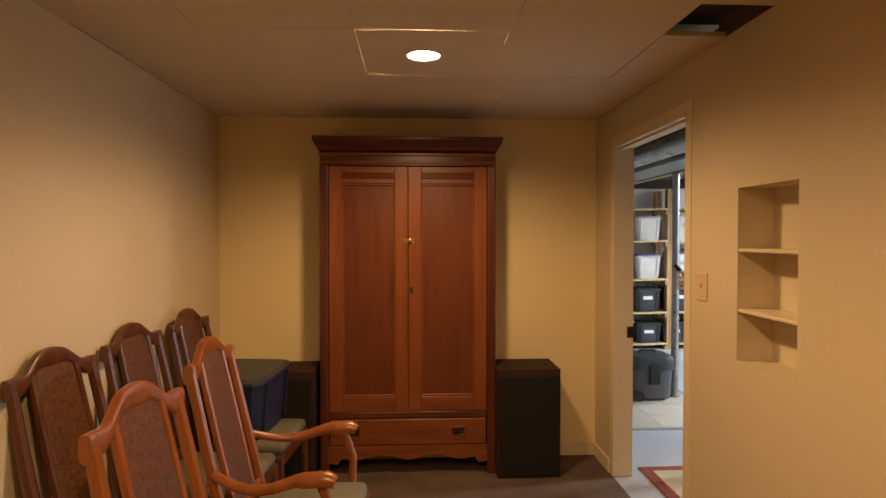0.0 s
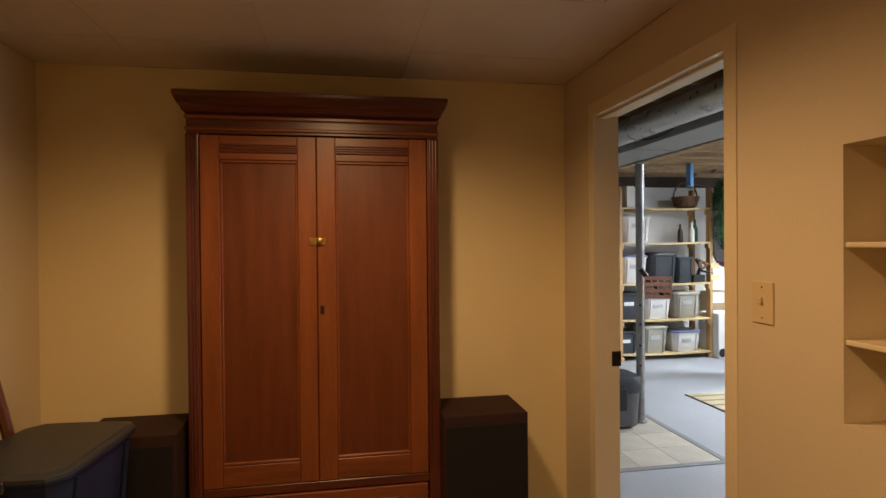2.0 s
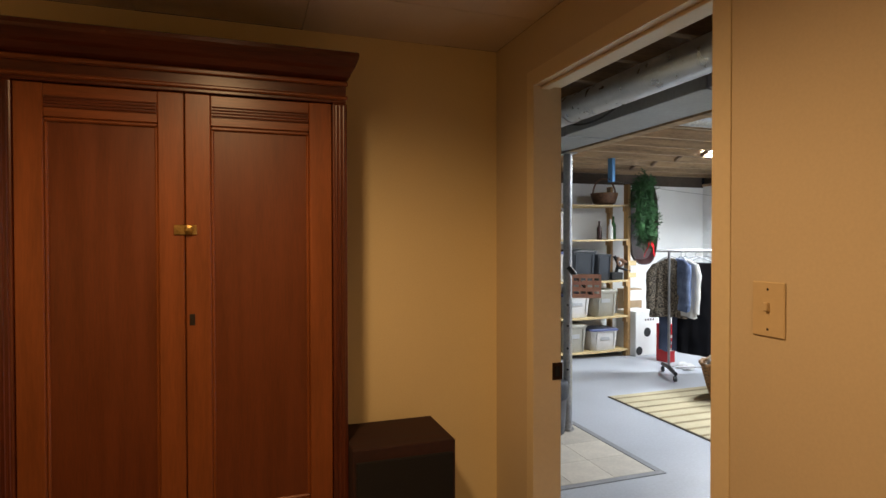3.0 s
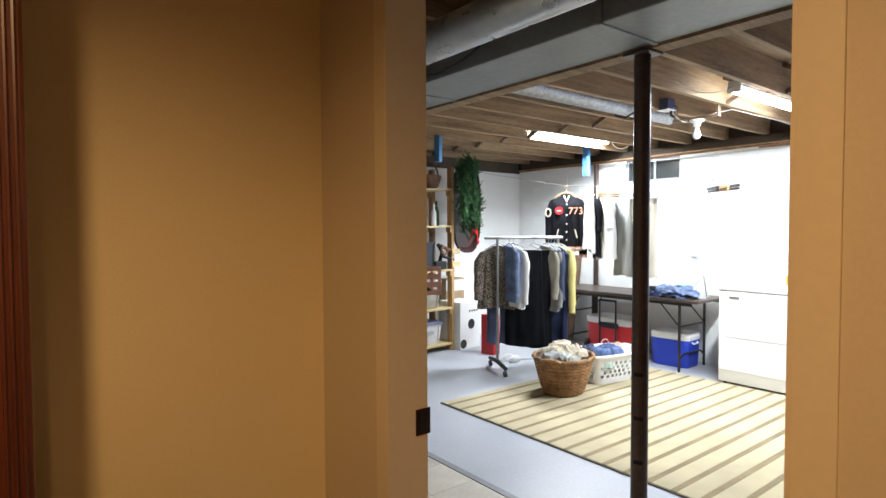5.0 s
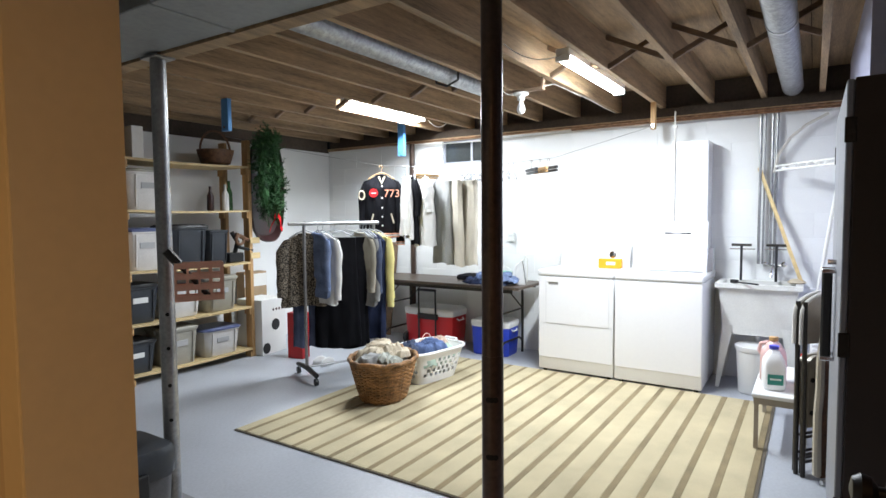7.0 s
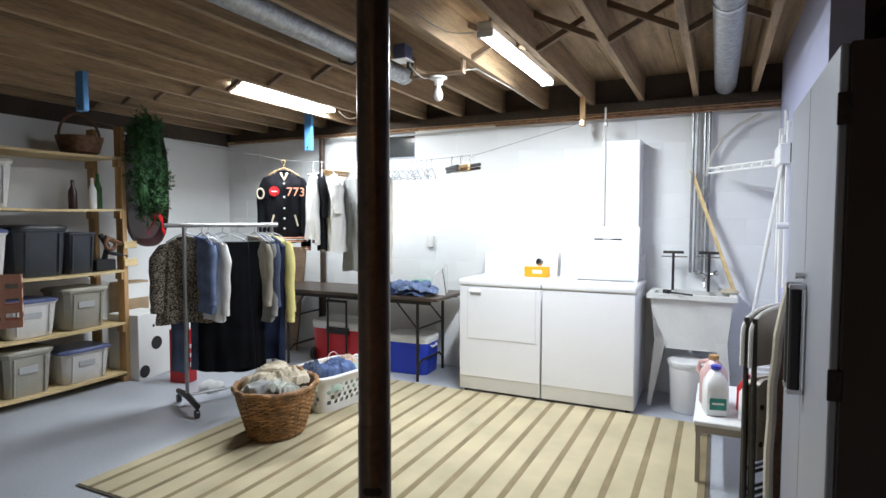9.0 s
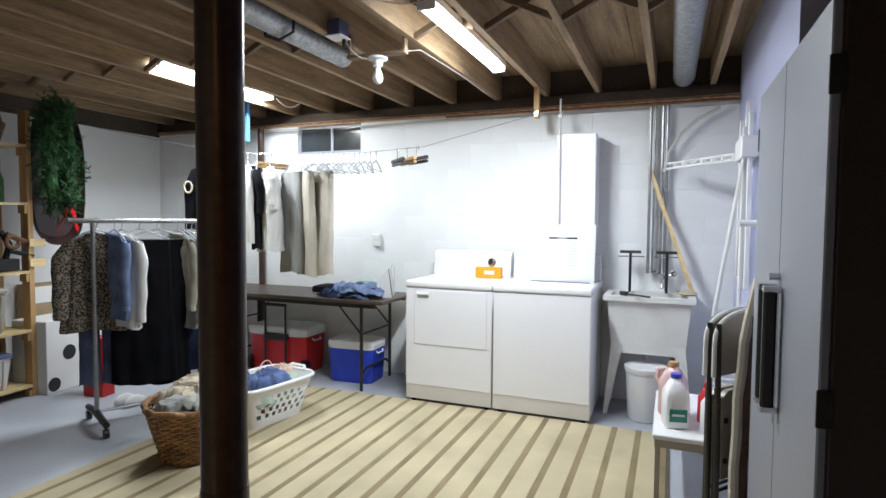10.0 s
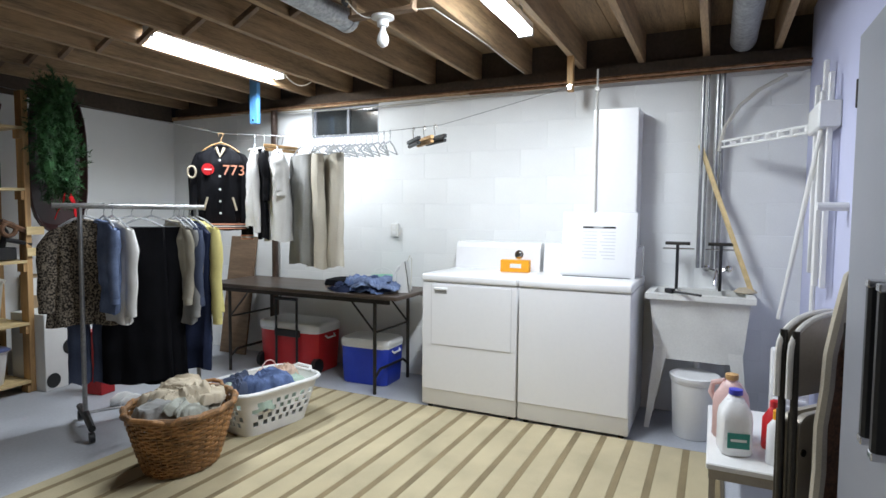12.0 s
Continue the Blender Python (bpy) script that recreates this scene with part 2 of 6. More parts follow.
def tube(bm, pts, r, seg=10, flat=1.0):
    """A round bar along points; r may be one radius or one for each point."""
    pts = [Vector(p) for p in pts]
    rs = r if isinstance(r, (list, tuple)) else [r] * len(pts)
    rings, side = [], None
    for i, p in enumerate(pts):
        d = (pts[min(i + 1, len(pts) - 1)] - pts[max(i - 1, 0)]).normalized()
        if side is None:
            side = d.orthogonal().normalized()
        side = (side - d * side.dot(d)).normalized()
        up = d.cross(side)
        rings.append([bm.verts.new(p + (side * math.cos(a) + up * math.sin(a) * flat) * rs[i]) for a in [2 * math.pi * k / seg for k in range(seg)]])
    for a, b in zip(rings, rings[1:]):
        for k in range(seg):
            bm.faces.new((a[k], a[(k + 1) % seg], b[(k + 1) % seg], b[k]))
    bm.faces.new(rings[0][::-1])
    bm.faces.new(rings[-1])
    return bm


def T(pts, r, seg=10, flat=1.0):
    return tube(bmesh.new(), pts, r, seg, flat)


def lathe(profile, seg=24, sx=1.0, sy=1.0, power=2.0):
    """A turned body; profile of (radius, z). power above 2 squares the outline."""
    bm = bmesh.new()
    rings = []
    for r, z in profile:
        ring = []
        for k in range(seg):
            a = 2 * math.pi * k / seg
            c, s = math.cos(a), math.sin(a)
            q = (abs(c) ** power + abs(s) ** power) ** (-1 / power)
            ring.append(bm.verts.new((r * sx * c * q, r * sy * s * q, z)))
        rings.append(ring)
    for a, b in zip(rings, rings[1:]):
        for k in range(seg):
            bm.faces.new((a[k], a[(k + 1) % seg], b[(k + 1) % seg], b[k]))
    bm.faces.new(rings[0][::-1])
    bm.faces.new(rings[-1])
    return bm


def sheet(fn, nu, nv, thick=0.0):
    """A surface from fn(u, v), both 0 to 1, with a back if thick."""
    bm = bmesh.new()
    g = [[bm.verts.new(fn(i / nu, j / nv)) for j in range(nv + 1)] for i in range(nu + 1)]
    for i in range(nu):
        for j in range(nv):
            bm.faces.new((g[i][j], g[i + 1][j], g[i + 1][j + 1], g[i][j + 1]))
    if thick:
        bmesh.ops.recalc_face_normals(bm, faces=bm.faces)
        bmesh.ops.solidify(bm, geom=bm.faces[:], thickness=thick)
    return bm


def prism(outline, y0, y1):
    """An outline of (x, z) points drawn out from y0 to y1."""
    bm = bmesh.new()
    a = [bm.verts.new((x, y0, z)) for x, z in outline]
    b = [bm.verts.new((x, y1, z)) for x, z in outline]
    bm.faces.new(a)
    bm.faces.new(b[::-1])
    for i in range(len(a)):
        j = (i + 1) % len(a)
        bm.faces.new((a[i], b[i], b[j], a[j]))
    return bm


def mesh_of(name, bm, material, smooth=False):
    bmesh.ops.recalc_face_normals(bm, faces=bm.faces)
    me = bpy.data.meshes.new(name)
    bm.to_mesh(me)
    bm.free()
    me.materials.append(material)
    if smooth:
        me.shade_smooth()
        me.set_sharp_from_angle(angle=radians(38))
    return me


def part(name, bm, material, parent, label="", smooth=False):
    ob = new(name, mesh_of(name, bm, material, smooth))
    ob.parent = parent
    if label:
        ob["label"] = label
    return ob


def thing(name, label, category, m=None, group=""):
    ob = new(name)
    ob.empty_display_size = 0.1
    ob.matrix_world = m or Matrix()
    return tagged(ob, label, category, group)


def structure(name, bm, material, label, category):
    return tagged(new(name, mesh_of(name, bm, material)), label, category, kind="structure")


def single(name, bm, material, label, category, m=None, smooth=False, group=""):
    ob = new(name, mesh_of(name, bm, material, smooth))
    ob.matrix_world = m or Matrix()
    return tagged(ob, label, category, group)


# ---- structure: the finished room ----
XL, XR, YB, YF, ZC = -1.22, 1.387, 4.222, -2.0, 2.365
XR2 = 1.507
structure("floor_room", B(XL - 0.1, XR, YF - 0.1, YB + 0.1, -0.1, 0.0), M_CARPET, "worn brown carpet of the finished room", "floor")
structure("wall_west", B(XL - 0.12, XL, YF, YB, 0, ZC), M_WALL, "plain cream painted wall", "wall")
structure("wall_north", B(XL - 0.12, XR, YB, YB + 0.12, 0, ZC), M_WALLB, "yellow-cream painted wall behind the wardrobe, toned lighter for its light", "wall")
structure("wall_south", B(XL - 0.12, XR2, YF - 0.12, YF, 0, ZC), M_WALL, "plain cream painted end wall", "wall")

DY0, DY1, DZ = 2.897, 3.845, 2.112
NY0, NY1, NZ0, NZ1 = 2.105, 2.462, 1.050, 1.736
bm = bmesh.new()
for q in ((YF, NY0, 0, ZC), (NY1, DY0 - 0.02, 0, ZC), (DY0 - 0.02, DY1 + 0.02, DZ + 0.02, ZC), (DY1 + 0.02, YB + 0.12, 0, ZC), (NY0, NY1, 0, NZ0), (NY0, NY1, NZ1, ZC)):
    box(bm, XR, XR2, q[0], q[1], q[2], q[3])
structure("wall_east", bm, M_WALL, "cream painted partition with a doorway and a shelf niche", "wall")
bm = bmesh.new()
ND = 0.148
box(bm, XR + ND, XR + ND + 0.012, NY0 - 0.02, NY1 + 0.02, NZ0 - 0.02, NZ1 + 0.02)
box(bm, XR2 - 0.002, XR + ND, NY0 - 0.02, NY0, NZ0 - 0.02, NZ1 + 0.02)
box(bm, XR2 - 0.002, XR + ND, NY1, NY1 + 0.02, NZ0 - 0.02, NZ1 + 0.02)
box(bm, XR2 - 0.002, XR + ND, NY0, NY1, NZ0 - 0.02, NZ0)
box(bm, XR2 - 0.002, XR + ND, NY0, NY1, NZ1, NZ1 + 0.02)
niche = structure("wall_niche", bm, M_WALL, "recessed cream niche with two thin shelves", "niche")
for z in (1.483, 1.243):
    part("shelf", B(XR + 0.003, XR + ND, NY0, NY1, z, z + 0.014, bev=0.003), M_TRIM, niche)

# ceiling of panels with joints; one panel open over the east wall
bm = bmesh.new()
gx = [XL, -0.75, -0.13, 0.495, 1.12, XR]
gy = [YF, -1.25, -0.63, 0.0, 0.64, 1.275, 1.91, 2.555, 3.19, 3.82, YB]
for i in range(5):
    for j in range(10):
        x0, x1, y0, y1 = gx[i] + 0.001, gx[i + 1] - 0.001, gy[j] + 0.001, gy[j + 1] - 0.001
        dz = 0.0012 if (i, j) in ((2, 7), (1, 6)) else 0.0012 * ((i * 7 + j * 5) % 3)
        if (i, j) == (4, 7):
            box(bm, x0, x1, 2.56, y1, ZC + dz, ZC + 0.02)
        elif (i, j) == (4, 6):
            box(bm, x0, x1, y0, 2.25, ZC + dz, ZC + 0.02)
        elif (i, j) == (2, 7):
            for k in range(16):
                a0, a1 = 2 * math.pi * k / 16, 2 * math.pi * (k + 1) / 16
                ring, rim = [], []
                for a in (a0, a1):
                    c, s = math.cos(a), math.sin(a)
                    f = min(((x1 - 0.15) if c > 0 else (0.15 - x0)) / max(abs(c), 1e-6), ((y1 - 2.860) if s > 0 else (2.860 - y0)) / max(abs(s), 1e-6))
                    ring.append((0.15 + 0.072 * c, 2.860 + 0.072 * s))
                    rim.append((0.15 + f * c, 2.860 + f * s))
                vs = [bm.verts.new((x, y, ZC + dz)) for x, y in (ring[0], rim[0], rim[1], ring[1])]
                bm.faces.new(vs)
        else:
            box(bm, x0, x1, y0, y1, ZC + dz, ZC + 0.02)
box(bm, XL, XR2, YF, 2.28, ZC + 0.14, ZC + 0.16)
box(bm, XL, XR2, 2.28, YB, ZC + 0.14, ZC + 0.16)
structure("ceiling_room", bm, M_CEIL, "cream ceiling panels with fine dark joints", "ceiling")
# two dark pieces added so the open panel reads as shaded
structure("trim_hole_shade", B(1.0, XR2, 2.15, 2.7, ZC + 0.10, ZC + 0.125), M_VOIDSHADE, "added dark sheet for the shade above the open ceiling panel", "trim")
structure("trim_ceiling_hole", B(XR + 0.002, XR2, 2.2, 2.62, ZC + 0.002, ZC + 0.099), M_VOIDSHADE, "added dark strip for the shade inside the open ceiling panel", "trim")

down = thing("downlight", "lit round recessed ceiling light with a white rim", "ceiling light", pose(0.15, 2.860, ZC))
part("rim", T([(0.079 * math.cos(a), 0.079 * math.sin(a), -0.001) for a in [2 * math.pi * k / 32 for k in range(33)]], 0.006, 8), M_WHITEP, down, smooth=True)
part("lens", lathe([(0.01, 0.0), (0.073, 0.001), (0.073, 0.012), (0.01, 0.012)], 32), E_DOWN, down, "glowing warm lens")
down2 = copy_thing(down, pose(0.15, 0.55, ZC - 0.004))

# doorway: jambs, stops and casings
bm = bmesh.new()
box(bm, XR - 0.004, XR2 + 0.004, DY0 - 0.02, DY0, 0, DZ + 0.02)
box(bm, XR - 0.004, XR2 + 0.004, DY1, DY1 + 0.02, 0, DZ + 0.02)
box(bm, XR - 0.004, XR2 + 0.004, DY0, DY1, DZ, DZ + 0.02)
frame_ob = structure("door_frame", bm, M_TRIM, "cream painted door frame with stops", "door frame")
for nm, q in (("stop", (XR + 0.03, XR + 0.07, DY0, DY1, DZ - 0.012, DZ)),):
    part(nm, B(*q, bev=0.003), M_TRIM, frame_ob)
for q in ((XR - 0.0046, XR, DY0 - 0.058, DY0 - 0.006, 0, DZ + 0.065), (XR - 0.0046, XR, DY1 + 0.006, DY1 + 0.058, 0, DZ + 0.065), (XR - 0.0046, XR, DY0 - 0.006, DY1 + 0.006, DZ + 0.006, DZ + 0.065)):
    part("casing", B(*q, bev=0.0008), M_TRIM, frame_ob)
sp = part("strike_plate", B(XR2 - 0.036, XR2 + 0.012, DY1 - 0.003, DY1 + 0.002, 0.897, 0.969, bev=0.001), M_BRASSDARK, frame_ob, "dark bronze strike plate")
part("latch_hole", B(XR2 - 0.026, XR2 - 0.004, DY1 - 0.0045, DY1 - 0.002, 0.912, 0.954), M_HOLE, sp)
structure("baseboard", B(1.06, XR - 0.001, YB - 0.013, YB, 0, 0.09, bev=0.003), M_TRIM, "low cream baseboard", "baseboard")
structure("baseboard_west", B(XL, XL + 0.013, YF, YB, 0, 0.09, bev=0.003), M_TRIM, "low cream baseboard", "baseboard")
structure("baseboard_east", B(XR - 0.013, XR, YF, DY0 - 0.096, 0, 0.09, bev=0.003), M_TRIM, "low cream baseboard", "baseboard")
structure("baseboard_corner", B(XR - 0.013, XR, DY1 + 0.06, YB - 0.014, 0, 0.09, bev=0.003), M_TRIM, "low cream baseboard", "baseboard")

# ---- structure: the laundry side ----
LX, LY, RY, ZJ, ZD = 6.60, 8.45, 2.89, 2.385, 2.595
structure("floor_laundry", B(XR, LX + 0.2, 1.2, LY + 0.2, -0.1, -0.002), M_CONC, "light grey painted concrete floor", "floor")


BLOCK_MESHES = {}


def block_wall(name, u0, u1, at, z1, label, hole):
    """A painted block wall facing -x: a slab with a hole, faced with blocks that stand 3 mm proud of the joints."""
    bm = bmesh.new()
    for q in ((u0, hole[0], 0, z1), (hole[1], u1, 0, z1), (hole[0], hole[1], 0, hole[2]), (hole[0], hole[1], hole[3], z1)):
        if q[3] - q[2] > 0.002:
            box(bm, at + 0.003, at + 0.1, *q)
    w = structure(name, bm, M_BLOCK, label, "wall")
    z, row = 0.0, 0
    while z < z1 - 0.01:
        zt = min(z + 0.203, z1)
        cuts = [u0] + [u0 + 0.203 * (row % 2) + 0.406 * k for k in range(1, 30) if u0 + 0.203 * (row % 2) + 0.406 * k < u1 - 0.02] + [u1]
        for a, b in zip(cuts, cuts[1:]):
            segs = [(a, b)]
            if zt > hole[2] + 0.005 and z < hole[3] - 0.005:
                segs = [(p, q) for p, q in ((a, min(b, hole[0])), (max(a, hole[1]), b)) if q - p > 0.005]
            for p, q in segs:
                key = (round(q - p, 3), round(zt - z, 3))
                if key not in BLOCK_MESHES:
                    BLOCK_MESHES[key] = mesh_of("block", B(0.0012, 0.02, 0.001, key[0] - 0.001, 0.001, key[1] - 0.001, bev=0.0015), M_BLOCK)
                k = new("block", BLOCK_MESHES[key])
                k.parent = w
                k.matrix_basis = pose(at, p, z)
        z, row = zt, row + 1
    return w


WY0, WY1, WZ0, WZ1 = 5.975, 6.672, 2.005, 2.262
block_wall("wall_laundry_east", RY - 0.2, LY, LX, 2.268, "white painted concrete block wall", (WY0, WY1, WZ0, 2.268))
structure("wall_laundry_north", B(XR2, LX + 0.1, LY, LY + 0.1, 0, 2.25), M_BLOCK, "white painted wall behind the shelves", "wall")
# out of view; its grey surface is made up to lessen the fill
structure("wall_laundry_west", B(XR - 0.0, XR2, YB + 0.12, LY, 0, ZD), M_BOUNCECUT, "unseen side of the partition, toned grey to cut bounce light", "wall")
structure("wall_laundry_south", B(XR2, LX + 0.1, 1.3, 1.42, 0, ZD), M_LILAC, "lilac painted wall", "wall")
structure("wall_lilac", B(4.56, LX, RY - 0.12, RY, 0, ZD), M_LILAC, "lilac painted wall stub beside the locker", "wall")
structure("wall_west_south", B(XR, XR2, 1.3, YF + 3.4, 0, ZD), M_LILAC, "plain painted partition", "wall")

win = thing("window_1", "small dark basement window under the joists", "window")
win["kind"] = "structure"
part("window_frame", B(LX + 0.03, LX + 0.07, WY0, WY1, WZ0, WZ0 + 0.025), M_GREYL, win)
part("window_frame", B(LX + 0.03, LX + 0.07, WY0, WY1, WZ1 - 0.02, WZ1 + 0.006), M_GREYL, win)
part("window_frame", B(LX + 0.03, LX + 0.07, WY1 - 0.025, WY1, WZ0 + 0.025, WZ1 - 0.02), M_GREYL, win)
part("window_frame", B(LX + 0.03, LX + 0.07, WY0, WY0 + 0.025, WZ0 + 0.025, WZ1 - 0.02), M_GREYL, win)
part("mullion", B(LX + 0.03, LX + 0.07, 6.29, 6.315, WZ0 + 0.025, WZ1 - 0.02), M_GREYL, win)
for a, b in ((WY0 + 0.025, 6.29), (6.315, WY1 - 0.025)):
    part("pane", B(LX + 0.045, LX + 0.05, a, b, WZ0 + 0.025, WZ1 - 0.02), M_GLASSD, win)
# unseen backing, added to keep the window opening closed and dark
structure("trim_window_back", B(LX + 0.10, LX + 0.12, WY0 - 0.1, WY1 + 0.1, WZ0 - 0.1, WZ1 + 0.1), M_VOIDSHADE, "unseen dark backing added behind the basement window", "trim")

# open joist ceiling: deck, joists, sill and bridging
bm = bmesh.new()
for k in range(16):
    y0 = 1.3 + k * 0.46
    box(bm, XR2, LX + 0.2, y0 + 0.002, min(y0 + 0.458, LY + 0.1), ZD, ZD + 0.02)
for k in range(18):
    y = 3.452 - 0.406 * 5 + k * 0.406
    if y > LY:
        break
    box(bm, 2.69, LX + 0.09, y, y + 0.04, ZJ, ZD, bev=0.002)
    box(bm, XR2 + 0.002, 2.60, y + 0.05, y + 0.09, ZJ + 0.05, ZD, bev=0.002)
ceil2 = structure("ceiling_laundry", bm, M_JOIST, "open timber joists under dark subfloor boards", "ceiling")
# plate and rim boards: the dark gap's shade is put into their colour
structure("trim_plate", B(LX + 0.03, LX + 0.12, 2.7, LY, 2.302, ZJ), M_VOIDSHADE, "timber plate toned dark for the shade under the joist ends", "trim")
structure("trim_sill", B(LX - 0.012, LX + 0.12, 2.7, LY, 2.268, 2.302), M_JOIST, "timber sill on top of the block wall", "trim")
structure("trim_rim", B(LX + 0.10, LX + 0.14, 2.7, LY, ZJ, ZD), M_VOIDSHADE, "rim board toned dark for the shade between the joists", "trim")
# north wall ends low; this band's dark colour stands in for shade above
structure("trim_rim_north", B(XR2, LX, LY + 0.02, LY + 0.1, 2.25, ZD + 0.02), M_VOIDSHADE, "rim board toned dark for the shade over the shelves", "trim")
brid = thing("joist_bridging", "crossed dark timber bridging between the joists", "bridging")
for k in range(-1, 12):
    y = 3.452 + k * 0.406
    if k in (3,):
        continue
    x = 4.88
    part("brace", T([(x, y + 0.04, ZJ + 0.012), (x, y + 0.406, ZD - 0.015)], 0.022, 4), M_BRIDGE, brid)
    part("brace", T([(x + 0.05, y + 0.04, ZD - 0.015), (x + 0.05, y + 0.406, ZJ + 0.012)], 0.022, 4), M_BRIDGE, brid)

# main beam with trunk duct, round ducts
tr = thing("trunk_duct", "rectangular galvanised trunk duct along the beam", "duct")
part("duct_body", B(2.25, 2.60, 1.45, LY, 2.168, 2.40, bev=0.004), M_DUCTPAINT, tr)
for y in (2.6, 3.82, 5.04, 6.26, 7.48):
    part("seam", B(2.243, 2.602, y, y + 0.022, 2.162, 2.401, bev=0.003), M_DUCTPAINT, tr)
structure("trim_beam", B(2.606, 2.688, 1.45, LY, 2.158, ZJ + 0.02), M_JOIST, "timber beam edge beside the trunk duct", "beam")
rd = thing("round_duct", "large shiny round metal duct near the doorway", "duct")
part("duct_body", T([(2.0, 1.45, 2.215), (2.0, LY, 2.215)], 0.075, 28), M_GALV, rd, smooth=True)
for y in (3.1, 4.55, 6.0):
    part("joint_ring", T([(2.0, y, 2.215), (2.0, y + 0.03, 2.215)], 0.079, 28), M_GALV, rd, smooth=True)
gd = thing("joist_duct", "dull galvanised pipe duct hung between joists", "duct")
part("duct_body", T([(2.72, 5.29, 2.43), (5.15, 5.29, 2.43)], 0.075, 20), M_DULLGALV, gd, smooth=True)
part("end_cap", T([(5.15, 5.29, 2.43), (5.19, 5.29, 2.43)], 0.078, 20), M_DULLGALV, gd, smooth=True)
part("strap", T([(4.55, 5.19, 2.53), (4.55, 5.20, 2.37), (4.55, 5.29, 2.338), (4.55, 5.38, 2.37), (4.55, 5.39, 2.47)], 0.009, 6), M_BLACK, gd)
gd2 = thing("vent_duct", "grey round vent duct between joists", "duct")
part("duct_body", T([(2.72, 3.265, 2.43), (6.50, 3.265, 2.43)], 0.075, 20), M_DULLGALV, gd2, smooth=True)
part("joint_ring", T([(4.6, 3.265, 2.43), (4.63, 3.265, 2.43)], 0.078, 20), M_GALV, gd2, smooth=True)


def post(x, y, z1, r, material, label, holes):
    p = thing("steel_post", label, "post", pose(x, y, 0))
    part("shaft", T([(0, 0, 0.0), (0, 0, z1)], r, 28), material, p, smooth=True)
    part("base_collar", T([(0, 0, 0.0), (0, 0, 0.02)], r * 1.5, 28), material, p, smooth=True)
    part("top_plate", B(-0.05, 0.05, -0.06, 0.06, z1 - 0.012, z1, bev=0.002), material, p)
    for z, a in holes:
        d = Vector((math.cos(a), math.sin(a), 0))
        part("pin_hole", T([d * (r - 0.004) + Vector((0, 0, z)), d * (r + 0.0015) + Vector((0, 0, z))], 0.009, 10), M_HOLE, p)
    part("sleeve", T([(0, 0, 0.0), (0, 0, 1.0)], r * 1.04, 28), material, p, smooth=True)
    return p


post(2.640, 3.914, 2.160, 0.0325, M_POLE, "dark brown adjustable steel post under the beam", [(z, a) for z in (0.51, 0.69, 0.868) for a in (-2.4, -2.75, -3.05)])
post(2.625, 5.63, 2.160, 0.034, M_POLEG, "grey adjustable steel post under the beam", [(z, a) for z in (0.3, 0.48, 0.645, 0.82, 0.98) for a in (-2.1,)])


